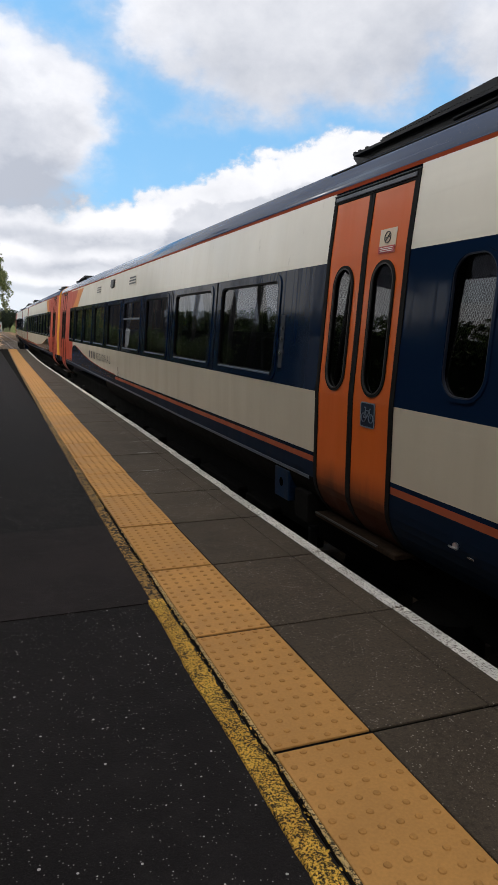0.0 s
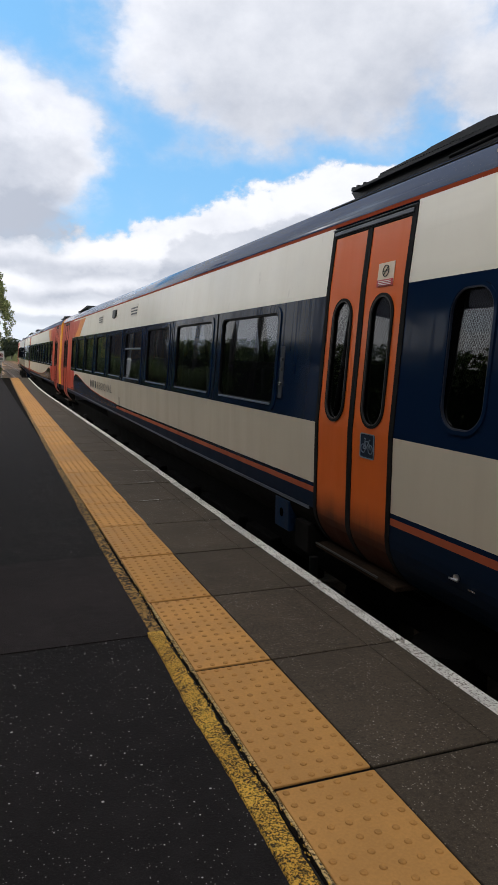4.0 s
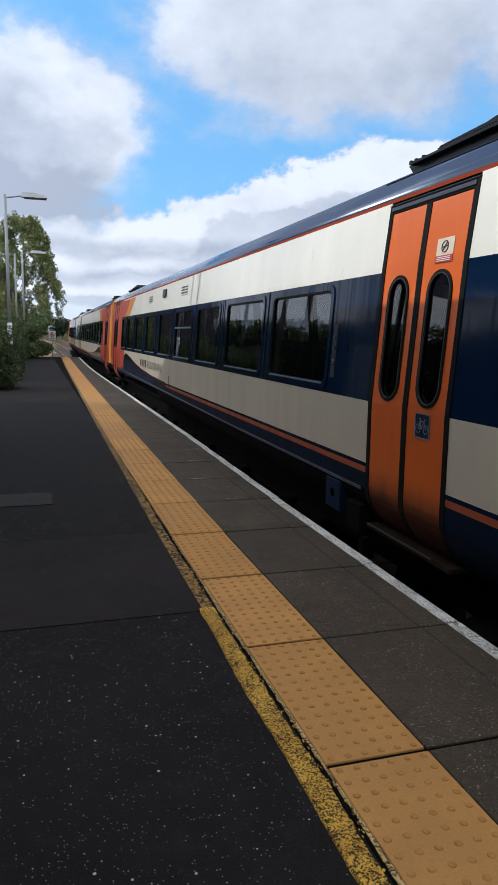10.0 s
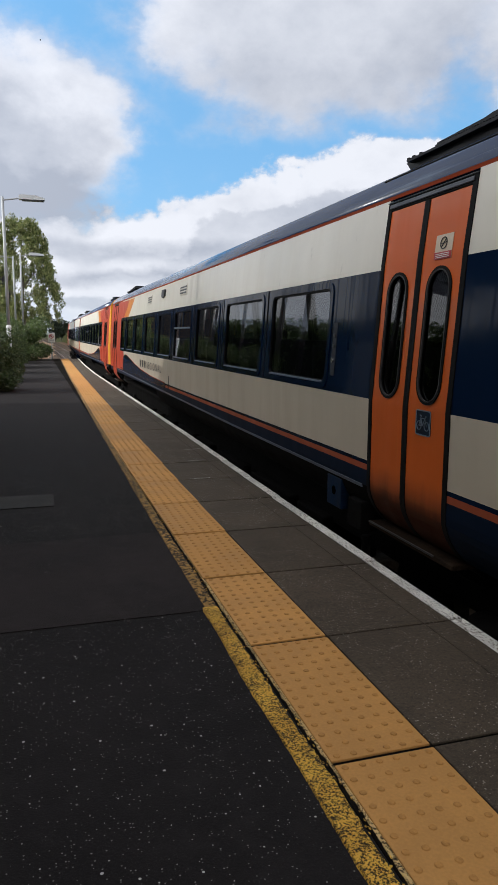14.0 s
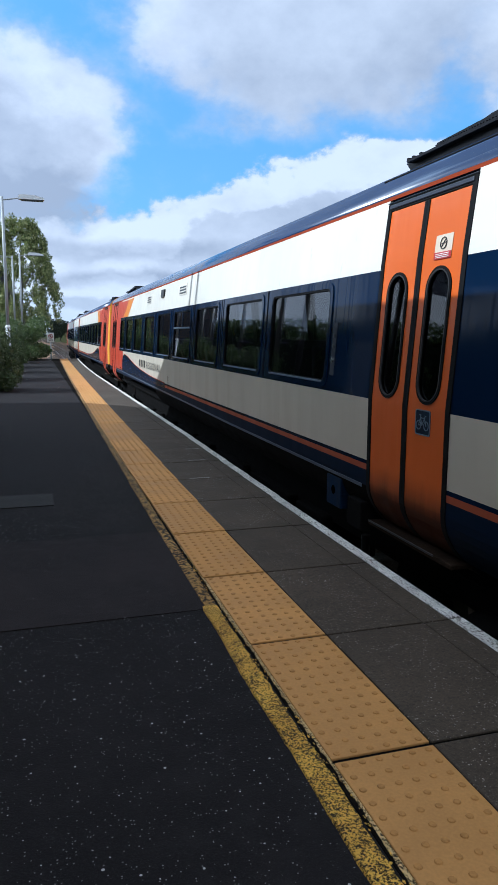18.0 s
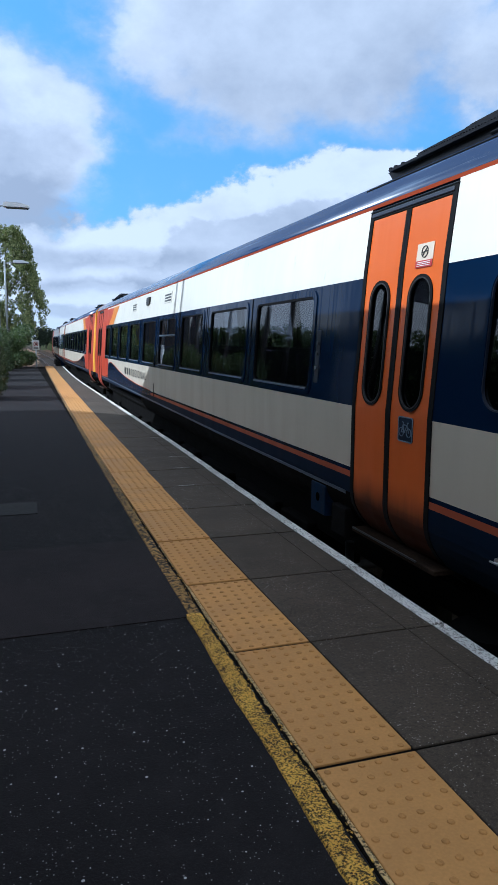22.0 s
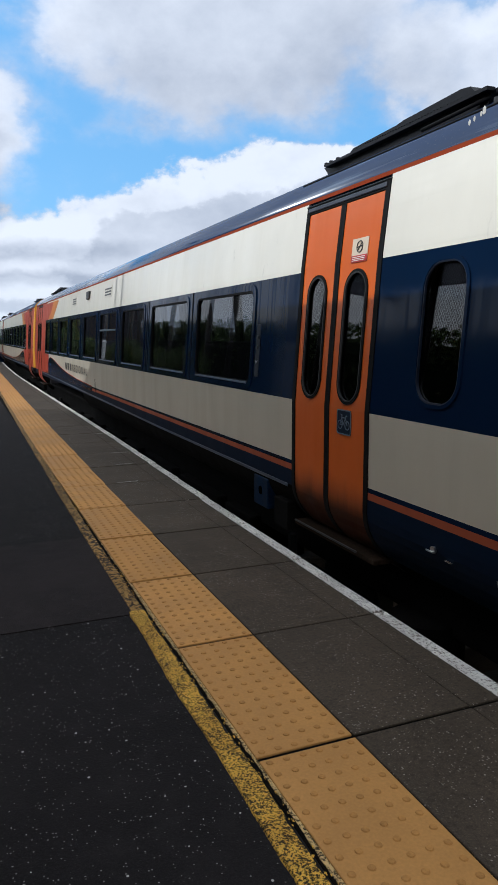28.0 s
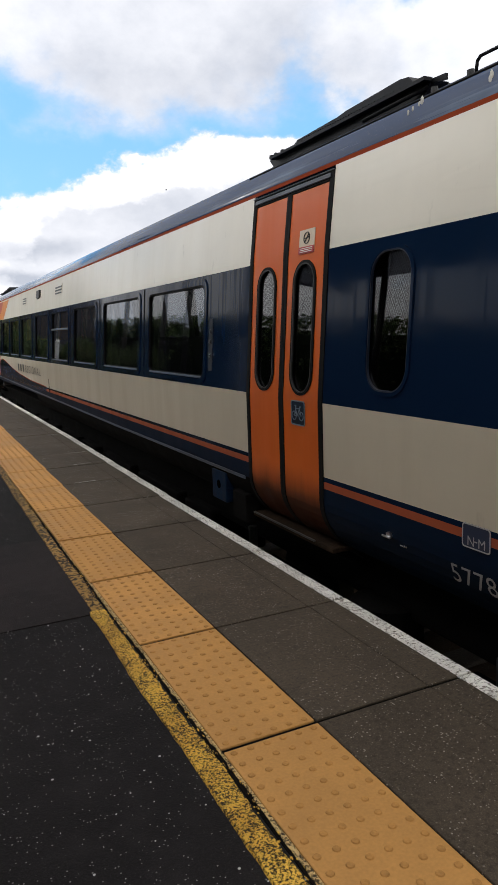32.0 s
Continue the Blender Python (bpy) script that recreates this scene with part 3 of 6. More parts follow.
def build_platform():
    pf = strip("platform", -14, -0.425, -14, END_Y + 0.1, -1.25, -0.012, "asphalt")
    tagged(pf, "black asphalt platform surface with pale stone chips", "platform", kind="structure")
    wall = strip("platform_wall", 0.0, EDGE - 0.06, -14, END_Y, -1.25, -0.075, "brick")
    tagged(wall, "dark brick platform wall beneath the coping", "wall", kind="structure")
    bed = strip("slab_bed", -0.425, EDGE - 0.061, -14, END_Y, -1.249, -0.008, "joint")
    tagged(bed, "dark gritty bedding under the slabs", "bedding", kind="structure")
    # later repairs in the asphalt
    p = strip("asphalt_patch", -13.9, -0.50, 3.52, 5.14, -0.011, -0.0065, "patch", None, bevel=0.002)
    tagged(p, "smooth greyish purple repair patch in the asphalt", "patch", kind="structure")
    lid = thing("inspection_cover", "pale concrete inspection cover set in asphalt", "cover", "structure")
    part("cover", box(-1.82, -1.25, 6.24, 6.72, -0.0105, -0.004, 0.002), "lid", lid)
    # yellow line along the back of the slabs, broken up near the camera
    random.seed(5)
    for name, mt, y0, y1, x0, x1, lab in (("yellow_line", "yellow", -5, 3.55, -0.522, -0.430, "bright yellow gritty line beside the tactile paving"),
                                          ("yellow_line", "yellow_old", 3.55, END_Y, -0.505, -0.430, "worn brownish yellow line beside the tactile paving")):
        bm = bmesh.new()
        n = int((y1 - y0) / 0.04) if mt == "yellow" else int((y1 - y0) / 0.12)
        prev = None
        for i in range(n + 1):
            y = y0 + (y1 - y0) * i / n
            a = x0 + 0.012 * noise.noise((y * 1.7, 0, 3.0)) + 0.004 * noise.noise((y * 14, 0, 1.0))
            b = x1 + 0.014 * noise.noise((y * 2.3, 5, 0.0)) + 0.012 * noise.noise((y * 19, 7, 0.0))
            a, b = a + strip_shift(y), b + strip_shift(y)
            h = -0.004 + 0.003 * noise.noise((y * 11, 0, 9.0))
            row = [bm.verts.new((a, y, -0.013)), bm.verts.new((a + 0.006, y, h)), bm.verts.new(((a + b) / 2, y, h + 0.003)), bm.verts.new((b - 0.006, y, h)), bm.verts.new((b, y, -0.02))]
            if prev:
                for j in range(4):
                    bm.faces.new((prev[j], prev[j + 1], row[j + 1], row[j]))
            prev = row
        ob = part(name, bm, mt)
        tagged(ob, lab, "line", kind="structure")
    # crumbling mortar along the slabs, and flakes in the crack
    bm = bmesh.new()
    prev = None
    for i in range(900):
        y = 0.1 + i * 0.02
        w = 0.018 + 0.014 * noise.noise((y * 1.3, 2, 0)) + 0.010 * noise.noise((y * 17, 4, 0)) + 0.006 * noise.noise((y * 45, 6, 0))
        if w < 0.004:
            prev = None
            continue
        b = -0.3985 + strip_shift(y)
        h = -0.005 + 0.003 * noise.noise((y * 23, 8, 0))
        row = [bm.verts.new((b - w, y, -0.014)), bm.verts.new((b - w * 0.8, y, h - 0.001)), bm.verts.new((b, y, h))]
        if prev:
            for j in range(2):
                bm.faces.new((prev[j], prev[j + 1], row[j + 1], row[j]))
        prev = row
    tagged(part("mortar_fillet", bm, "fillet"), "crumbling tan mortar along the back of the slabs", "mortar", kind="structure")
    bm = bmesh.new()
    for i in range(420):
        y = random.uniform(0.2, 9.0)
        x = random.uniform(-0.441, -0.406) + strip_shift(y)
        if noise.noise((y * 2.2, 3.3, 0)) < -0.12:
            continue
        s = random.uniform(0.0018, 0.006)
        c = bmesh.ops.create_icosphere(bm, subdivisions=1, radius=s)["verts"]
        for q in c:
            q.co *= random.uniform(0.5, 1.5)
        bmesh.ops.scale(bm, vec=(0.8, 2.2, 0.35), verts=c)
        bmesh.ops.translate(bm, vec=(x, y, -0.007), verts=c)
    tagged(part("paint_flakes", bm, "yellow"), "crumbled yellow flakes in the crack beside the slabs", "debris", kind="stuff")


SCUFFS = [(0.26, 7.035), (0.46, 8.09), (0.58, 8.94), (0.68, 10.88)]


def edge_shift(y):
    """Sideways shift fitted to the camera's view; the platform bends gently right towards its end."""
    return 0.05 * min(1.0, max(0.0, (y - 5) / 5)) + 0.34 * (max(0.0, y - 26) / 18) ** 1.5


def strip_shift(y):
    d = max(0.0, y - 4.5)
    return 0.009 * d + 0.00012 * d * d


def build_paving():
    # coping slabs
    random.seed(11)
    cope = thing("coping", "weathered brown-grey concrete coping slabs along the edge", "coping", "structure")
    meshes = []
    for v in range(4):
        y0, y1 = 0.008, PITCH - 0.008
        a = box(0.006, 0.553, y0, y1, -0.07, 0.0, 0.004)
        box(0.558, EDGE, y0, y1, -0.07, -0.0005 - 0.0005 * v, 0.004, a)
        me = bpy.data.meshes.new("slab")
        a.to_mesh(me)
        a.free()
        meshes.append(me)
    for k in range(FIRST, LAST):
        ob = from_mesh("slab", meshes[k % 4], "coping", cope)
        ob.location = (edge_shift(2 + k * PITCH), 2 + k * PITCH + random.uniform(-0.003, 0.003), random.uniform(-0.002, 0.001))
        ob.rotation_euler = (0, 0, random.uniform(-0.002, 0.002))
    # pale scuffs beside some joints
    sc = bpy.data.meshes.new("scuff")
    b = box(-0.11, 0.11, -0.012, 0.012, -0.002, 0.0012, 0.0005)
    b.to_mesh(sc)
    b.free()
    for x, y in SCUFFS:
        ob = from_mesh("scuff", sc, "scuff", cope, "pale scuff on the concrete")
        ob.location = (x, y, 0.0)
        ob.rotation_euler = (0, 0, random.uniform(-0.06, 0.06))
    line = thing("white_edge_line", "worn white painted line along the platform edge", "line", "structure")
    lm = bpy.data.meshes.new("painted_strip")
    b = box(EDGE - 0.074, EDGE + 0.003, 0.006, PITCH - 0.006, -0.055, 0.0035, 0.003)
    b.to_mesh(lm)
    b.free()
    for k in range(FIRST, LAST):
        ob = from_mesh("painted_strip", lm, "white_edge", line)
        ob.location = (edge_shift(2 + k * PITCH) + random.uniform(-0.006, 0.003), 2 + k * PITCH, random.uniform(-0.001, 0.001))
    # tactile slabs
    def tile(seg, dome):
        bm = box(-0.398, 0.0, 0.011, PITCH - 0.011, -0.05, 0.0, 0.004)
        rows = 14
        for r in range(rows):
            y = (r + 0.5) * PITCH / rows
            for c in range(6):
                x = -0.4 + 0.0667 * (c + 0.5)
                u = [bm.verts.new((x + 0.0145 * math.cos(i * 2 * math.pi / seg), y + 0.0145 * math.sin(i * 2 * math.pi / seg), -0.0005)) for i in range(seg)]
                w = [bm.verts.new((x + 0.011 * math.cos(i * 2 * math.pi / seg), y + 0.011 * math.sin(i * 2 * math.pi / seg), dome * 0.7)) for i in range(seg)]
                for i in range(seg):
                    bm.faces.new((u[i], u[(i + 1) % seg], w[(i + 1) % seg], w[i])).material_index = 1
                bm.faces.new(w).material_index = 1
        me = bpy.data.meshes.new("tactile_slab")
        bm.to_mesh(me)
        me.materials.append(M["tactile"])
        me.materials.append(M["dome"])
        bm.free()
        return me
    near, far = tile(10, 0.005), tile(6, 0.003)
    tac = thing("tactile_paving", "buff tactile slabs with rows of raised blisters", "paving", "structure")
    for k in range(FIRST, LAST):
        ob = from_mesh("tactile_slab", near if k < 8 else far, "tactile", tac)
        ob.location = (strip_shift(2 + k * PITCH) + random.uniform(-0.003, 0.002), 2 + k * PITCH, random.uniform(-0.001, 0.002) + (0.004 if k > 2 else 0))
        ob.scale.x = 1.0 + 0.1 * min(1.0, max(0.0, (k - 1) / 6))
        ob.rotation_euler = (0, random.uniform(-0.004, 0.001), random.uniform(-0.0015, 0.0015))


# ---------------------------------------------------------------- train
XT, XC = 0.87, 2.22       # near side and centre line of the coaches
Y0, Y1 = -0.2, 22.4       # ends of the nearest coach
PROFILE = [(0.47 - 0.05 * k, 1.85 * (0.05 * k) ** 2) for k in range(14, -1, -1)] + [(1.065, 0.0), (1.97, 0.067), (2.42, 0.12)]
WINDOWS = [(5.15, 6.62), (6.92, 8.40), (8.76, 10.08), (10.46, 11.78), (12.12, 13.42), (13.82, 15.12), (15.50, 16.75), (17.06, 18.31), (18.62, 19.55)]
SILL, HEAD = 1.115, 1.885
DOORS = [(3.325, 4.34), (20.55, 21.55)]
SMALL = (2.56, 2.92)
SMALL_Z = (1.155, 1.888)
YE = Y1 - 0.12            # where the rounded cab corner begins


def side_x(z):
    return XT + float(np.interp(z, [p[0] for p in PROFILE], [p[1] for p in PROFILE]))


def onto_side(bm, far=False):
    """Lays a flat piece, drawn with x = depth into the coach, onto the curved side."""
    for v in bm.verts:
        v.co.x += side_x(v.co.z)
        if far:
            v.co.x = 2 * XC - v.co.x
    return bm


def skin(zs, y0, y1, holes=(), depth=0.0):
    """A sheet over the levels zs from y0 to y1 with rectangular openings (ya, yb, za, zb)."""
    ys = sorted({y0, y1, *(v for h in holes for v in h[:2] if y0 < v < y1)})
    lv = sorted({*zs, *(v for h in holes for v in h[2:] if zs[0] < v < zs[-1])})
    bm = bmesh.new()
    grid = {}
    def at(i, j):
        if (i, j) not in grid:
            grid[i, j] = bm.verts.new((depth, ys[i], lv[j]))
        return grid[i, j]
    for i in range(len(ys) - 1):
        for j in range(len(lv) - 1):
            cy, cz = (ys[i] + ys[i + 1]) / 2, (lv[j] + lv[j + 1]) / 2
            if any(h[0] < cy < h[1] and h[2] < cz < h[3] for h in holes):
                continue
            bm.faces.new((at(i, j), at(i + 1, j), at(i + 1, j + 1), at(i, j + 1)))
    return bm


def thick(bm, d, along=(1, 0, 0)):
    """Gives a sheet the depth d along a direction."""
    faces, rim = list(bm.faces), [e for e in bm.edges if len(e.link_faces) == 1]
    back = {v: bm.verts.new(v.co + Vector(along) * d) for v in list(bm.verts)}
    for f in faces:
        bm.faces.new([back[v] for v in reversed(f.verts)])
    for e in rim:
        a, b = e.verts
        bm.faces.new((a, b, back[b], back[a]))
    return bm


def train_window(parent, ya, yb, za, zb, far, r=0.07, pane="glass", hopper=False, rim="navy", lip=True, grow=0.035, proud=0.009):
    w = part("window", onto_side(ring(rounded(ya - grow, yb + grow, za - grow, zb + grow, r + grow * 0.8), rounded(ya + 0.012, yb - 0.012, za + 0.012, zb - 0.012, r), -proud, 0.05), far), rim, parent)
    part("gasket", onto_side(ring(rounded(ya + 0.013, yb - 0.013, za + 0.013, zb - 0.013, r), rounded(ya + 0.028, yb - 0.028, za + 0.028, zb - 0.028, r - 0.012), -0.004, 0.03), far), "rubber", w)
    if lip:
        part("drip_sill", onto_side(box(-0.012, 0.01, ya + 0.055, yb - 0.055, za + 0.008, za + 0.024, 0.004), far), "lip", w)
    g = part("pane", onto_side(prism(rounded(ya + 0.02, yb - 0.02, za + 0.02, zb - 0.02, r), 'x', 0.012, 0.016), far), pane, w)
    g.visible_shadow = False
    if hopper:
        zz = za + (zb - za) * 0.64
        part("hopper_bar", onto_side(box(-0.012, 0.02, ya + 0.02, yb - 0.02, zz - 0.014, zz + 0.014, 0.004), far), "lip", w)
        part("hopper_post", onto_side(box(-0.006, 0.02, (ya + yb) / 2 - 0.012, (ya + yb) / 2 + 0.012, zz, zb - 0.02, 0.003), far), "frame", w)
    return w


def levels(a, b, n=1):
    zs = [a, b] + [p[0] for p in PROFILE if a < p[0] < b]
    return sorted(zs)


def coach_side(car, far, tall):
    holes = [(a, b, SILL, HEAD) for a, b in WINDOWS] + [(*SMALL, *SMALL_Z)]
    if far and tall:
        holes = [(a - 0.09, b + 0.09, SILL, 2.30) for a, b in WINDOWS] + [(1.2, 2.9, SILL, 2.30)]
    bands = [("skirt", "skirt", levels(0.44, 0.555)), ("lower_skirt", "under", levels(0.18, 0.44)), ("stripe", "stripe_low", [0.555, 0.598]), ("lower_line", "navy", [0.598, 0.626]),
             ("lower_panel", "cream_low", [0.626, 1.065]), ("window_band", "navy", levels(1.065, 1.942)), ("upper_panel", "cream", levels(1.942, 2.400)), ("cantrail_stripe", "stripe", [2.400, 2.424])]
    for name, mt, zs in bands:
        end = YE if name in ("window_band", "cantrail_stripe", "skirt") else 13.6 if name == "lower_skirt" else 19.6
        cuts = [Y0] + ([v for d in DOORS for v in d] if name != "cantrail_stripe" else []) + [end]
        for a, b in zip(cuts[::2], cuts[1::2]):
            if a < end:
                # past the first door the lower skirt is coloured black for the shade below
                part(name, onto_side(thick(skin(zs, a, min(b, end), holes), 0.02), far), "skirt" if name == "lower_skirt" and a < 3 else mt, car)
    # coloured cab end
    for a, b in ((19.6, DOORS[1][0]), (DOORS[1][1], YE)):
        part("cab_panel", onto_side(thick(skin(levels(0.548, 1.065), a, b), 0.02), far), "red", car, "red painted cab end panel")
        part("cab_panel", onto_side(thick(skin(levels(1.942, 2.394), a, b), 0.02), far), "red", car, "red painted cab end panel")
        part("cab_panel", onto_side(thick(skin(levels(1.065, 1.942), a + 0.02, b, (), -0.004), 0.003), far), "red", car, "red painted cab end panel")
    zs = levels(0.548, 2.424)
    bm = bmesh.new()
    prev = None
    for d, y in ((0.0, YE), (0.006, YE + 0.04), (0.02, YE + 0.08), (0.045, YE + 0.105), (0.075, YE + 0.12)):
        row = [bm.verts.new((d, y, z)) for z in zs]
        if prev:
            for j in range(len(zs) - 1):
                bm.faces.new((prev[j], row[j], row[j + 1], prev[j + 1]))
        prev = row
    part("cab_corner", onto_side(bm, far), "yellow_front", car, "bright yellow rounded cab corner", smooth=True)
    part("amber_flash", onto_side(prism([(18.1, 1.945), (19.1, 1.945), (18.5, 2.15), (18.2, 2.369), (17.2, 2.369)], 'x', -0.005, -0.001), far), "amber", car, "amber flash on the upper panel")
    part("red_flash", onto_side(prism([(19.1, 1.945), (19.62, 1.945), (19.62, 2.369), (18.2, 2.369), (18.5, 2.15)], 'x', -0.005, -0.001), far), "red", car, "red flash on the upper panel")
    part("red_flash", onto_side(prism([(19.0, 0.61), (19.62, 0.61), (19.62, 1.064), (18.8, 1.064), (18.9, 0.8)], 'x', -0.005, -0.001), far), "red", car, "red flash on the lower panel")
    sw = [(12.5, 0.545), (12.5, 0.63), (14.2, 0.665), (15.6, 0.73), (16.7, 0.82), (17.5, 0.915), (18.1, 0.975), (18.5, 0.985), (18.8, 0.93), (18.95, 0.8), (19.0, 0.545)]
    part("swoosh", onto_side(prism(sw, 'x', -0.0075, -0.0055), far), "navy", car, "blue-grey swoosh on the lower panel")
    bm = bmesh.new()
    pts = sw[1:8]
    for (a, b), (c, d) in zip(pts, pts[1:]):
        prism([(a, b - 0.004), (c, d - 0.004), (c, d + 0.012), (a, b + 0.012)], 'x', -0.009, -0.007, bm)
    part("swoosh_edge", onto_side(bm, far), "stripe", car)
    # pale strip low on the skirt, painted for the highlight along its fold
    part("skirt_line", onto_side(prism([(4.42, 0.418), (8.0, 0.424), (13.5, 0.464), (20.5, 0.52), (20.5, 0.54), (13.5, 0.487), (8.0, 0.447), (4.42, 0.442)], 'x', -0.006, 0.001), far), "lip", car, "dull pale strip painted for the highlight along the skirt's fold")
    # inside lining with the same openings
    lining = skin([0.62, SILL, HEAD, 2.38], Y0 + 0.05, 19.6, [(h[0] + 0.02, h[1] - 0.02, h[2] + 0.02, h[3] - 0.02) for h in holes] + [(a, b, 0, 2.375) for a, b in DOORS], 0.09)
    part("lining", onto_side(thick(lining, 0.01), far), "interior", car)
    if far and tall:
        for a, b, za, zb in holes:
            train_window(car, a, b, za, zb, far)
        for k, (a, b) in enumerate(DOORS):
            coach_door(car, a, b, far, k)
        return
    for k, (a, b) in enumerate(WINDOWS):
        train_window(car, a, b, SILL, HEAD, far, hopper=k == 3, pane="glass" if tall else "glass_far")
        for e in (a, b)[k == 0:]:
            part("panel_seam", onto_side(box(-0.004, 0.001, e + (-0.14 if e == a else 0.14) - 0.004, e + (-0.14 if e == a else 0.14) + 0.004, 1.07, 1.94), far), "rubber", car)
    q = (*SMALL, *SMALL_Z)
    part("corner_plate", onto_side(ring(rounded(*q, 0.001, 10), rounded(q[0], q[1], q[2], q[3], 0.14, 10), 0.0, 0.02), far), "navy", car)
    w = part("window", onto_side(ring(rounded(q[0] - 0.008, q[1] + 0.008, q[2] - 0.008, q[3] + 0.008, 0.148, 10), rounded(q[0] + 0.012, q[1] - 0.012, q[2] + 0.012, q[3] - 0.012, 0.128, 10), -0.008, 0.03), far), "navy", car, "dark-framed vestibule window with a meshed pane")
    part("inner_trim", onto_side(ring(rounded(q[0] + 0.011, q[1] - 0.011, q[2] + 0.011, q[3] - 0.011, 0.129, 10), rounded(q[0] + 0.02, q[1] - 0.02, q[2] + 0.02, q[3] - 0.02, 0.12, 10), -0.004, 0.01), far), "frame", w)
    g = part("pane", onto_side(prism(rounded(q[0] + 0.01, q[1] - 0.01, q[2] + 0.01, q[3] - 0.01, 0.13, 10), 'x', 0.012, 0.016), far), "glass_door", w)
    g.visible_shadow = False
    for k, (a, b) in enumerate(DOORS):
        coach_door(car, a, b, far, k)


def coach_door(car, a, b, far, k):
    """A pair of plug door leaves in a dark frame."""
    d = thing("door")
    d.parent = car
    d["label"] = "orange double-leaf plug door in a dark frame" if k == 0 else "red double-leaf plug door"
    fr = skin(levels(0.06, 2.375), a, b, [(a + 0.045, b - 0.045, -1, 2.325)], -0.006)
    part("door_frame", onto_side(thick(fr, 0.04), far), "rubber", d)
    x0, x1 = XT + 0.035, XT + 0.36
    part("footboard", box(2 * XC - x1 if far else x0, 2 * XC - x0 if far else x1, a - 0.03, b + 0.03, 0.15, 0.183, 0.008), "footboard", d, "dirty brownish step below the door")
    xn = 2 * XC - x0 if far else x0
    # thin strip whose colour gives the highlight along the step's outer edge
    part("nosing", box(xn - 0.006, xn + 0.006, a + 0.17, b + 0.02, 0.174, 0.186, 0.003), "steel_dark", d, "thin strip added for the highlight on the step's edge")
    mid = (a + b) / 2
    for s, (la, lb) in enumerate(((a + 0.045, mid - 0.03), (mid + 0.03, b - 0.045))):
        c = (la + lb) / 2
        wa, wb, za, zb = c - 0.125, c + 0.125, 1.105, 1.895
        zs = sorted(set(levels(0.07, 2.32) + [za - 0.06, zb + 0.06]))
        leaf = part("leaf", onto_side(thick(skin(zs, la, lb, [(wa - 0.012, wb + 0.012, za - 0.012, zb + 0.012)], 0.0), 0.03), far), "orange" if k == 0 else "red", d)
        out = rounded(wa - 0.012, wb + 0.012, za - 0.012, zb + 0.012, 0.134, 10)
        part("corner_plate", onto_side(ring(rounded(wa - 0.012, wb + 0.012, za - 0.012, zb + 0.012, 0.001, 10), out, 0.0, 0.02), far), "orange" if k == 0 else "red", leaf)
        part("window_frame", onto_side(ring(out, rounded(wa + 0.006, wb - 0.006, za + 0.006, zb - 0.006, 0.118, 10), -0.008, 0.03), far), "rubber", leaf)
        lip = [p for p in rounded(wa + 0.004, wb - 0.004, za + 0.004, zb - 0.004, 0.12, 10)]
        part("inner_trim", onto_side(ring(lip, rounded(wa + 0.012, wb - 0.012, za + 0.012, zb - 0.012, 0.112, 10), -0.0095, 0.0), far), "steel_dark", leaf)
        g = part("pane", onto_side(prism(rounded(wa, wb, za, zb, 0.12, 8), 'x', 0.01, 0.014), far), "glass_door", leaf)
        g.visible_shadow = False
        part("edge_seal", onto_side(thick(skin(levels(0.06, 2.322), (lb if s == 0 else la - 0.029), (lb + 0.029 if s == 0 else la), (), -0.005), 0.03), far), "rubber", d)
    # head strip, rain gutter over the door, and the step below
    part("head_strip", onto_side(box(-0.013, -0.004, a + 0.03, b - 0.03, 2.337, 2.364, 0.004), far), "frame", d)
    part("gutter", onto_side(box(-0.012, 0.0, a - 0.005, b + 0.005, 2.376, 2.382, 0.002), far), "frame", d)
    part("step", onto_side(box(-0.11, 0.1, a - 0.05, b + 0.1, 0.04, 0.06, 0.006), far), "under", d, "worn metal step plate")


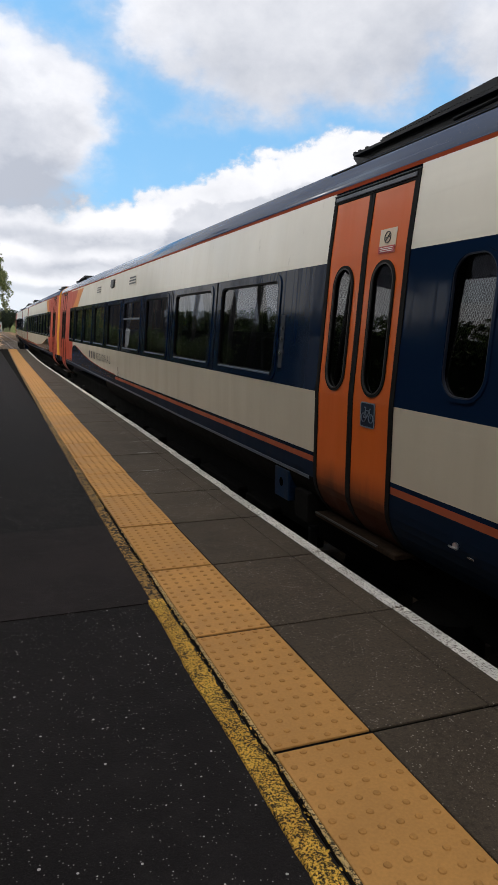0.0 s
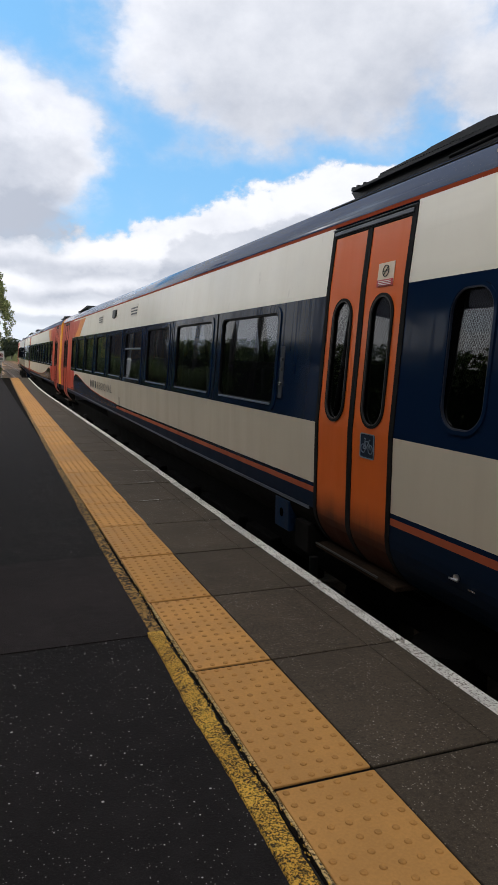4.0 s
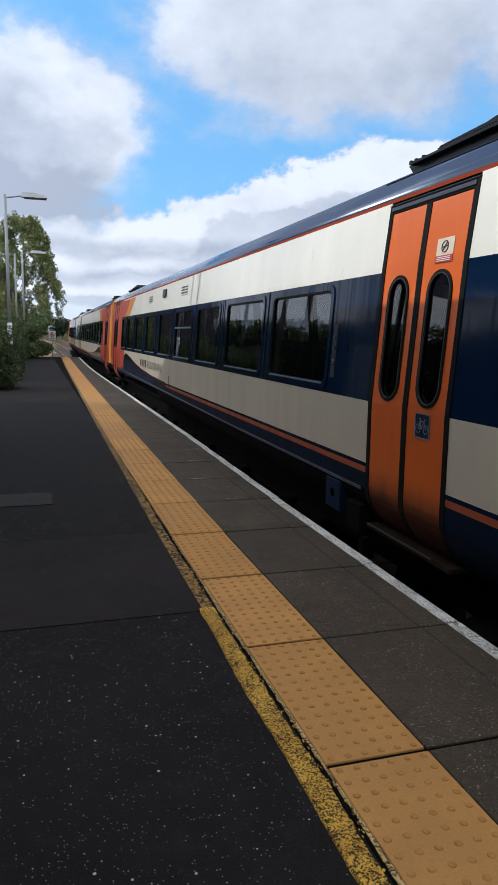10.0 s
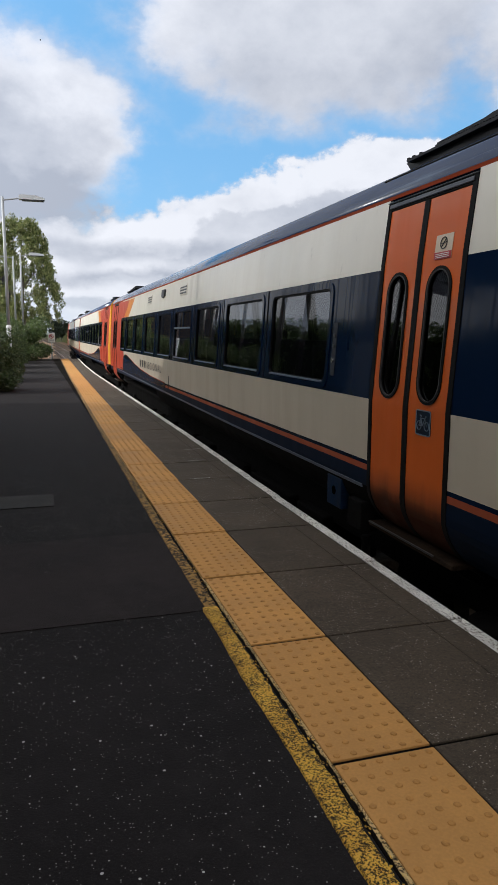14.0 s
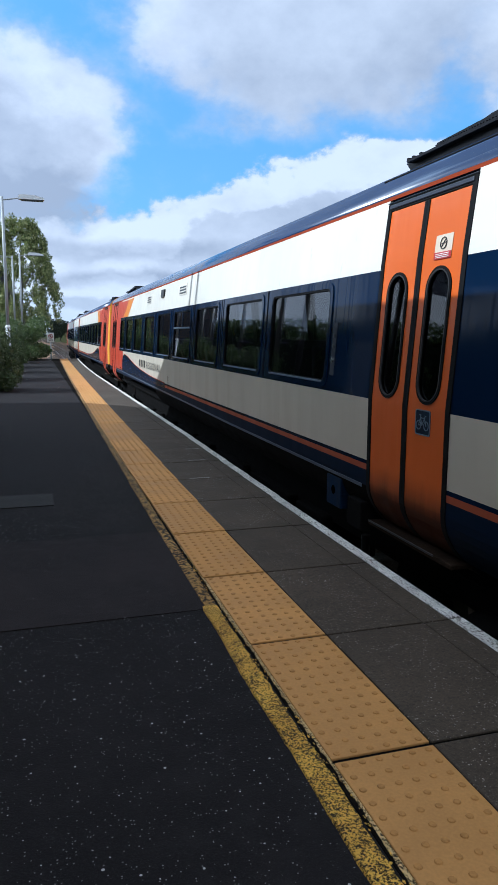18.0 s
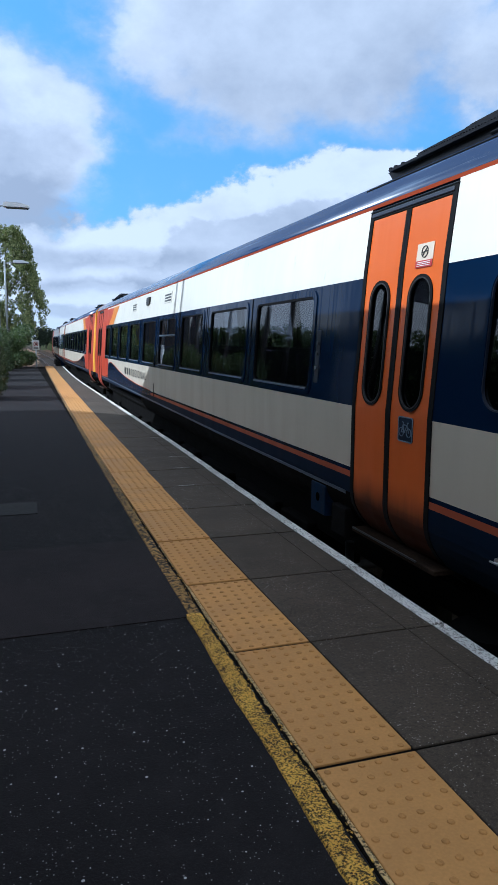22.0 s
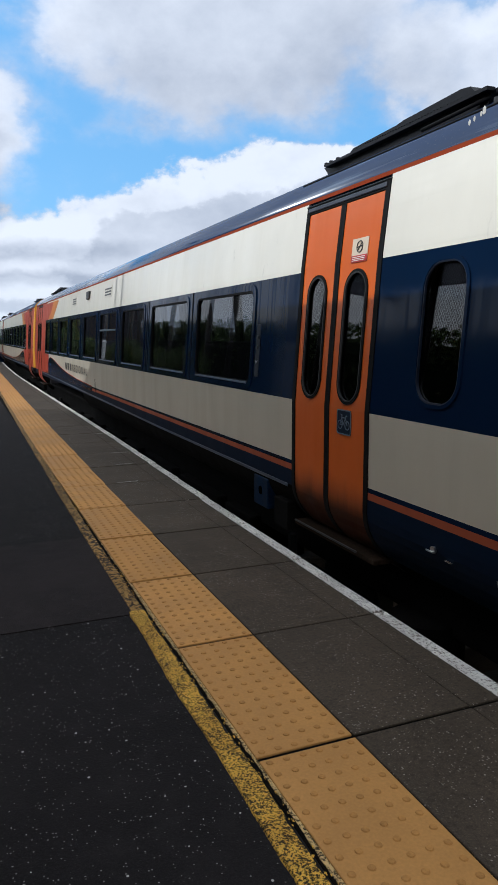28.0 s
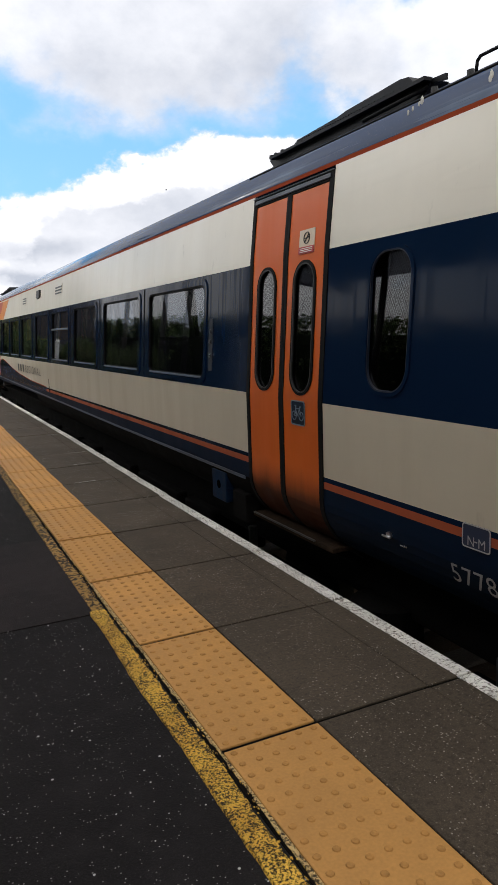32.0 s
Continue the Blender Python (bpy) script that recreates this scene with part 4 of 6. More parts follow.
def coach(name, tall=False):
    car = thing(name, "cream and navy diesel railcar coach with orange doors", "train")
    for far in (False, True):
        coach_side(car, far, tall)
    # roof
    half = [(0.99, 2.424), (1.0, 2.455), (1.035, 2.51), (1.10, 2.57), (1.2, 2.635), (1.33, 2.70), (1.48, 2.765), (1.65, 2.825), (1.85, 2.868), (2.05, 2.888), (2.22, 2.893)]
    full = half + [(2 * XC - x, z) for x, z in half[-2::-1]]
    bm = bmesh.new()
    rows = [[bm.verts.new((x, y, z)) for x, z in full] for y in (Y0, Y1)]
    for i in range(len(full) - 1):
        bm.faces.new((rows[0][i], rows[0][i + 1], rows[1][i + 1], rows[1][i]))
    part("roof", thick(bm, -0.03, (0, 0, 1)), "roof", car, "dirty blue-grey curved roof, reflected sky painted in as pale streaks", smooth=True)
    for x, w, mt in ((1.155, 0.008, "rubber"),):
        z = float(np.interp(x, [p[0] for p in half], [p[1] for p in half])) + w * 0.4
        for xx in (x, 2 * XC - x):
            part("roof_rib", tube((xx, Y0 + 0.02, z), (xx, 4.75, z), w, n=6), mt, car, smooth=True)
    # floor, ends and inside
    part("floor", box(XT + 0.16, 2 * XC - XT - 0.16, Y0, Y1 - 0.02, 0.19, 0.24), "under", car)
    part("ceiling_panel", box(XT + 0.3, 2 * XC - XT - 0.3, Y0 + 0.1, Y1 - 0.1, 2.36, 2.39), "interior", car)
    end = [(XT, 0.0), (XT, 1.065)] + [(x, z) for x, z in full] + [(2 * XC - XT, 1.065), (2 * XC - XT, 0.0)]
    front = [(max(XT + 0.075, min(2 * XC - XT - 0.075, x)), max(z, 0.55)) for x, z in end]
    part("end_wall", prism(end, 'y', Y0 - 0.02, Y0 + 0.03), "navy", car)
    part("cab_front", prism(front, 'y', Y1 - 0.03, Y1 + 0.003), "yellow_front", car, "yellow cab front")
    part("gangway", box(XC - 0.5, XC + 0.5, Y1 + 0.03, Y1 + 0.28, 0.2, 2.35, 0.05), "rubber", car)
    part("gangway", box(XC - 0.5, XC + 0.5, Y0 - 0.26, Y0 - 0.02, 0.2, 2.35, 0.05), "rubber", car)
    part("partition", box(XT + 0.12, 2 * XC - XT - 0.12, 4.56, 4.6, 0.24, 1.3), "interior", car)
    part("partition", box(XT + 0.12, 2 * XC - XT - 0.12, 19.7, 19.74, 0.24, 1.3), "interior", car)
    part("partition", box(XT + 0.5, 2 * XC - XT - 0.12, 3.1, 3.14, 0.24, 1.3), "interior", car)
    # seats
    me = bpy.data.meshes.new("seat")
    bm = box(-0.44, 0.44, -0.02, 0.42, 0.55, 0.68, 0.03)
    box(-0.44, -0.02, -0.1, 0.0, 0.62, 1.42, 0.04, bm)
    box(0.02, 0.44, -0.1, 0.0, 0.62, 1.42, 0.04, bm)
    bm.to_mesh(me)
    bm.free()
    for r in range(17):
        y = 4.95 + r * 0.86
        for x in (XT + 0.62, 2 * XC - XT - 0.62):
            s = from_mesh("seat", me, "seat", car)
            s.location = (x, y, 0)
            if r % 2:
                s.rotation_euler = (0, 0, math.pi)
    # running gear
    part("underframe", box(XT + 0.3, 2 * XC - XT - 0.3, Y0 + 0.2, Y1 - 0.2, -0.18, 0.175, 0.02), "under", car)
    for yc in (3.1, 19.1):
        bg = thing("bogie")
        bg.parent = car
        bg["label"] = "black bogie with steel wheels"
        for s in (-1, 1):
            x = XC + s * 1.06
            out = [(yc - 1.7, -0.38), (yc - 1.55, -0.28), (yc - 0.7, -0.28), (yc - 0.5, -0.42), (yc + 0.5, -0.42), (yc + 0.7, -0.28), (yc + 1.55, -0.28), (yc + 1.7, -0.38), (yc + 1.55, -0.5), (yc + 0.9, -0.47), (yc + 0.6, -0.6), (yc - 0.6, -0.6), (yc - 0.9, -0.47), (yc - 1.55, -0.5)]
            part("side_frame", prism(out, 'x', x - 0.05, x + 0.05), "under", bg)
            part("spring", tube((x, yc, -0.45), (x, yc, -0.12), 0.22, n=14), "under", bg)
            for dy in (-1.3, 1.3):
                part("wheel", tube((XC + s * 0.76 - 0.06, yc + dy, -0.49), (XC + s * 0.76 + 0.06, yc + dy, -0.49), 0.42, n=28), "steel_dark", bg)
                part("axle_box", box(x - 0.1, x + 0.1, yc + dy - 0.16, yc + dy + 0.16, -0.62, -0.34, 0.03), "under", bg)
                part("damper", tube((x - 0.13, yc + dy + 0.25, -0.5), (x - 0.13, yc + dy + 0.25, -0.02), 0.035), "steel_dark", bg)
    random.seed(3)
    y = 5.6
    while y < 16.6:
        w = random.choice((0.7, 1.0, 1.4))
        dz = random.uniform(0.3, 0.55)
        for s in (0, 1):
            x0, x1 = XT + 0.2, XT + 0.75
            if s:
                x0, x1 = 2 * XC - x1, 2 * XC - x0
            part("equipment_case", box(x0, x1, y, y + w, -0.1 - dz, -0.12, 0.025), "under", car)
        y += w + random.uniform(0.15, 0.4)
    for ya, yb, za, zb, mt in ((4.78, 5.06, 0.16, 0.40, "blue_box"), (4.42, 4.66, 0.08, 0.30, "under")):
        bx = part("step_box", box(XT + 0.0, XT + 0.2, ya, yb, za, zb, 0.01), mt, car, "blue bracket box below the skirt" if mt == "blue_box" else "")
        if mt == "blue_box":
            # black disc, its colour in place of the darkness of a real hole
            part("hole", tube((XT - 0.003, 4.92, 0.29), (XT + 0.02, 4.92, 0.29), 0.035, n=14), "hole", bx)
    # exhaust and cooler pod on the roof, near the inner end
    pod = thing("roof_pod")
    pod.parent = car
    pod["label"] = "black stepped cooler housing on the roof"
    pods = [(pod, 0.0)]
    pod = thing("roof_pod")
    pod.parent = car
    pod["label"] = "black stepped exhaust housing on the roof above the cab"
    pods.append((pod, 16.3))
    for s, (pod, dy) in [(s, p) for s in (0, 1) for p in pods]:
        fx = lambda x: 2 * XC - x if s else x
        def pp(nm, outline, xa, xb):
            part(nm, prism([(y + dy, z - (0.035 if dy else 0)) for y, z in outline], 'x', min(fx(xa), fx(xb)), max(fx(xa), fx(xb))), "pod", pod)
        pp("base_plate", [(2.98, 2.62), (4.58, 2.62), (4.69, 2.728), (4.71, 2.742), (4.66, 2.746), (2.94, 2.762), (2.90, 2.752)], 1.30, 1.42)
        pp("flange", [(2.90, 2.744), (4.62, 2.728), (4.63, 2.744), (2.90, 2.763)], 1.255, 1.31)
        pp("housing", [(3.06, 2.775), (4.31, 2.779), (4.36, 2.790), (4.35, 2.803), (3.82, 2.818), (3.74, 2.828), (3.2, 2.845), (3.12, 2.835)], 1.33, 1.75)
        pp("housing_foot", [(3.10, 2.75), (4.2, 2.75), (4.2, 2.778), (3.10, 2.778)], 1.40, 1.72)
        pp("housing_lip", [(3.05, 2.770), (4.33, 2.774), (4.34, 2.781), (3.05, 2.778)], 1.305, 1.335)
        pp("end_flap", [(2.80, 2.722), (2.92, 2.735), (2.92, 2.758), (2.80, 2.752)], 1.31, 1.325)
        for y in (4.45, 4.55, 4.62):
            pp("catch", [(y, 2.74), (y + 0.035, 2.74), (y + 0.03, 2.765), (y + 0.005, 2.765)], 1.27, 1.30)
        for k in range(40 if dy == 0 else 12):
            y = 3.12 + k * 0.03 + dy
            part("fin", box(min(fx(1.318), fx(1.332)), max(fx(1.318), fx(1.332)), y, y + 0.014, 2.779 - (0.035 if dy else 0), 2.795 - (0.035 if dy else 0)), "pod", pod)
    part("roof_pipe", tube((1.30, 2.92, 2.72), (1.19, 3.35, 2.655), 0.012, n=8), "rubber", car, smooth=True)
    # grab rail and roof bolts at the end
    rail = bmesh.new()
    for p, q in (((1.25, 2.525, 2.65), (1.25, 2.515, 2.705)), ((1.25, 2.515, 2.705), (1.25, 2.495, 2.722)), ((1.25, 2.495, 2.722), (1.25, 2.12, 2.722)), ((1.25, 2.12, 2.722), (1.25, 2.10, 2.65))):
        tube(p, q, 0.008, n=8, bm=rail)
    part("grab_rail", rail, "rubber", car, smooth=True)
    for y in (2.75, 2.5, 2.25, 2.0, 1.7):
        part("roof_bolt", tube((1.2, y, 2.625), (1.195, y, 2.658), 0.022, 0.017, 10), "black", car)
    return car


# ---------------------------------------------------------------- markings
def strokes(lines, w, x0, x1, bm=None):
    """Flat bars along lines of points in y and z (y runs to the viewer's left, as on the coach side)."""
    bm = bm or bmesh.new()
    for pts in lines:
        for (a, b), (c, d) in zip(pts, pts[1:]):
            l = math.hypot(c - a, d - b) or 1e-6
            ny, nz = -(d - b) / l * w / 2, (c - a) / l * w / 2
            ey, ez = (c - a) / l * w * 0.3, (d - b) / l * w * 0.3
            prism([(a + ny - ey, b + nz - ez), (c + ny + ey, d + nz + ez), (c - ny + ey, d - nz + ez), (a - ny - ey, b - nz - ez)], 'x', x0, x1, bm)
    return bm


def circle(cy, cz, r, n=20, a0=0, a1=360):
    return [(cy + r * math.cos(radians(a0 + (a1 - a0) * i / n)), cz + r * math.sin(radians(a0 + (a1 - a0) * i / n))) for i in range(n + 1)]


def words(text, size, y, z, mat, parent, name, gap=1.0, depth=-0.012, width=0.0, bold=0.0):
    """Letters on the coach side, reading along -y, sheared onto the side."""
    cu = bpy.data.curves.new(name, 'FONT')
    cu.body, cu.size, cu.extrude, cu.align_x, cu.space_character, cu.offset = text, size, 0.0, 'LEFT', gap, bold
    ob = bpy.data.objects.new(name, cu)
    scene.collection.objects.link(ob)
    bpy.context.view_layer.update()
    me = bpy.data.meshes.new_from_object(ob.evaluated_get(bpy.context.evaluated_depsgraph_get()))
    bpy.data.objects.remove(ob)
    k = width / max(v.co.x for v in me.vertices) if width else 1.0
    for v in me.vertices:
        v.co.x *= k
        zz = z + v.co.y
        v.co = (side_x(zz) + depth, y - v.co.x, zz)
    return from_mesh(name, me, mat, parent)


def coach_markings(car):
    st = part("door_notice", onto_side(box(-0.004, -0.001, 3.49, 3.67, 1.945, 2.085, 0.0)), "notice", car, "white and red no-smoking notice")
    part("notice_band", onto_side(box(-0.006, -0.0035, 3.49, 3.67, 1.945, 1.985, 0.0)), "label_red", st)
    part("notice_symbol", onto_side(strokes([circle(3.58, 2.035, 0.033), [(3.558, 2.06), (3.602, 2.01)], [(3.605, 2.032), (3.555, 2.038)]], 0.0045, -0.008, -0.0045)), "black", st)
    for i in range(3):
        part("text_bar", onto_side(box(-0.008, -0.0055, 3.51, 3.65, 1.953 + i * 0.010, 1.957 + i * 0.010)), "label_white", st)
    bk = part("cycle_sign", onto_side(prism(rounded(3.525, 3.695, 0.905, 1.06, 0.018), 'x', -0.004, -0.001)), "sign_blue", car, "navy cycle sign with a pale border")
    part("sign_border", onto_side(ring(rounded(3.525, 3.695, 0.905, 1.06, 0.018), rounded(3.532, 3.688, 0.912, 1.053, 0.012), -0.006, -0.0035)), "sign_pale", bk)
    wl, wr, wz = 3.575 - 0.008, 3.645 + 0.008, 0.965
    bike = [circle(wl, wz, 0.026), circle(wr, wz, 0.026), [(wl, wz), (wl + 0.02, wz + 0.045), (wr - 0.02, wz + 0.045), ((wl + wr) / 2 + 0.005, wz), (wl + 0.02, wz + 0.045)], [(wr, wz), (wr - 0.02, wz + 0.045), (wr - 0.024, wz + 0.06), (wr - 0.01, wz + 0.063)], [((wl + wr) / 2 + 0.005, wz), (wr, wz)], [(wl + 0.018, wz + 0.045), (wl + 0.014, wz + 0.058), (wl + 0.003, wz + 0.058)]]
    part("cycle_symbol", onto_side(strokes(bike, 0.006, -0.007, -0.0045)), "sign_pale", bk)
    # lettering, with the maker's initials as a plain bar shape
    for y in (15.66, 15.32, 14.98):
        part("lettering_bar", onto_side(box(-0.011, -0.006, y - 0.07, y + 0.07, 0.80, 0.95)), "black", car, "dark bar in the lettering on the cream panel")
    words("REGIONAL", 0.205, 14.70, 0.80, "black", car, "lettering", 1.35, width=1.78, bold=0.001)
    words("N", 0.062, 2.118, 0.535, "label_grey", car, "lettering")
    words("M", 0.062, 2.052, 0.535, "label_grey", car, "lettering")
    pl = part("coach_plate", onto_side(prism(rounded(1.985, 2.155, 0.52, 0.63, 0.015), 'x', -0.004, -0.001)), "label_navy", car, "small navy plate with a pale border")
    part("plate_border", onto_side(ring(rounded(1.985, 2.155, 0.52, 0.63, 0.015), rounded(1.99, 2.15, 0.525, 0.625, 0.012), -0.006, -0.0035)), "label_grey", pl)
    part("text_bar", onto_side(box(-0.007, -0.0045, 2.062, 2.078, 0.553, 0.558)), "label_grey", pl)
    # running number
    words("5778", 0.135, 2.245, 0.325, "label_grey", car, "coach_number", 1.1, -0.006)
    # fuel or drain fittings
    f = part("filler_cap", onto_side(tube((-0.012, 2.69, 0.43), (0.01, 2.69, 0.43), 0.02, n=16)), "chrome", car, "small bright metal filler cap")
    part("cap_lever", onto_side(box(-0.02, -0.01, 2.68, 2.74, 0.415, 0.425, 0.003)), "chrome", f)
    part("cap_lever", onto_side(box(-0.012, 0.0, 2.55, 2.60, 0.395, 0.405, 0.002)), "chrome", car)
    # door control panel by the first window
    pn = part("control_panel", onto_side(box(-0.006, 0.0, 4.985, 5.06, 1.19, 1.60, 0.003)), "panel_grey", car, "grey door control panel with buttons")
    for z, r, mt in ((1.50, 0.017, "black"), (1.42, 0.017, "black"), (1.31, 0.022, "chrome")):
        part("button", onto_side(tube((-0.016, 5.02, z), (-0.004, 5.02, z), r, n=14)), mt, pn)
    # louvres, lamp and downpipes high on the side
    for ya, yb in ((10.95, 11.5), (14.45, 14.95)):
        v = part("louvre", onto_side(box(-0.008, 0.0, ya, yb, 2.13, 2.30, 0.003)), "cream", car)
        # black bars painted on for the shade inside the slots
        for i in range(3):
            part("slot", onto_side(box(-0.012, -0.007, ya + 0.03, yb - 0.03, 2.155 + i * 0.045, 2.178 + i * 0.045)), "black", v)
    part("side_lamp", onto_side(prism([(12.9, 2.2), (13.1, 2.17), (13.2, 2.2), (13.2, 2.32), (12.9, 2.32)], 'x', -0.03, 0.0)), "black", car, "dark oval indicator lamp housing")
    for y, za, zb in ((12.19, 0.56, 0.78),):
        part("seam", onto_side(box(-0.006 if y < 13 else -0.003, 0.0, y - 0.012, y + 0.012, za, zb)), "rubber", car)
    # bird droppings on the roof edge
    random.seed(8)
    for y, z in ((2.72, 2.545), (2.2, 2.53)):
        bm = bmesh.new()
        for i in range(4):
            c = bmesh.ops.create_icosphere(bm, subdivisions=1, radius=random.uniform(0.010, 0.018))["verts"]
            bmesh.ops.scale(bm, vec=(0.12, 0.8, 1.3), verts=c)
            zz = z + (i - 1.5) * 0.016
            bmesh.ops.translate(bm, vec=(float(np.interp(zz, [2.42, 2.46, 2.52, 2.585, 2.655], [0.99, 1.0, 1.035, 1.10, 1.2])) - 0.004, y + random.uniform(-0.03, 0.03), zz), verts=c)
        part("dropping", bm, "dirt_white", car, "white bird dropping")


def build_train():
    car = coach("train_coach", tall=True)
    other = coach("train_coach")
    pivot = lambda x, y, deg: Matrix.Translation((x, y, 0)) @ Matrix.Rotation(radians(deg), 4, 'Z') @ Matrix.Translation((-x, -y, 0))
    bend = pivot(XC, 22.65, -0.5)
    turned = bend @ pivot(XC, 22.65, 180)
    second = other
    other.matrix_basis = turned
    third = copy_thing(other, bend @ pivot(XC, 45.6, -0.6) @ Matrix.Translation((0, 45.9, 0)))
    for c in (second, third):
        c["label"] = "cream and navy diesel railcar coach coupled further along the train"
    tagged(car, group="coaches of the train"), tagged(second, group="coaches of the train"), tagged(third, group="coaches of the train")
    coach_markings(car)


# ---------------------------------------------------------------- plants
def leaf_cloud(name, centres, count, size, material, parent, seed, droop=0.0, shape=0.5, label="", kind=""):
    """Many small bent leaves in clumps; centres: (x, y, z, rx, ry, rz)."""
    rng = np.random.default_rng(seed)
    c = np.array(centres, float)
    vol = (c[:, 3] * c[:, 4] * c[:, 5]) ** 0.67
    pick = rng.choice(len(c), count, p=vol / vol.sum())
    d = rng.normal(size=(count, 3))
    d /= np.linalg.norm(d, axis=1)[:, None]
    rad = rng.uniform(0.35, 1.0, count) ** shape
    pos = c[pick, :3] + d * c[pick, 3:] * rad[:, None]
    u = rng.normal(size=(count, 3))
    u[:, 2] -= droop
    u /= np.linalg.norm(u, axis=1)[:, None]
    w = np.cross(u, rng.normal(size=(count, 3)))
    w /= np.linalg.norm(w, axis=1)[:, None]
    s = size * rng.uniform(0.6, 1.4, count)[:, None]
    nrm = np.cross(u, w) * s * 0.18
    a, b = pos - u * s, pos + u * s
    l, r = pos - w * s * 0.45 + nrm, pos + w * s * 0.45 + nrm
    verts = np.stack([a, l, b, r], 1).reshape(-1, 3)
    k = np.arange(count)[:, None] * 4
    faces = np.concatenate([k + [0, 1, 2], k + [0, 2, 3]], 1).reshape(-1, 3)
    me = bpy.data.meshes.new(name)
    me.from_pydata(verts.tolist(), [], faces.tolist())
    ob = from_mesh(name, me, material, parent, label)
    if kind:
        tagged(ob, kind=kind)
    return ob


def branches(parent, base, height, spread, n, r, seed, mat="bark"):
    rng = random.Random(seed)
    base = Vector(base)
    bm = bmesh.new()
    p, pts = base.copy(), [base.copy()]
    for i in range(7):
        p = p + Vector((rng.uniform(-0.12, 0.12), rng.uniform(-0.12, 0.12), height / 7))
        pts.append(p.copy())
    for i in range(7):
        tube(pts[i], pts[i + 1], r * (1 - i / 8), r * (1 - (i + 1) / 8), 9, bm)
    part("trunk", bm, mat, parent)
    for i in range(n):
        k = rng.uniform(0.3, 0.95)
        s = base.lerp(pts[-1], k)
        a = rng.uniform(0, 2 * math.pi)
        l = spread * (1.15 - k) * rng.uniform(0.7, 1.2)
        e = s + Vector((math.cos(a) * l, math.sin(a) * l, l * rng.uniform(0.4, 0.9)))
        m = s.lerp(e, 0.5) + Vector((0, 0, l * 0.1))
        bm = tube(s, m, r * 0.3 * (1.2 - k), r * 0.2 * (1.2 - k), 6)
        tube(m, e, r * 0.2 * (1.2 - k), r * 0.05, 6, bm)
        part("limb", bm, mat, parent)


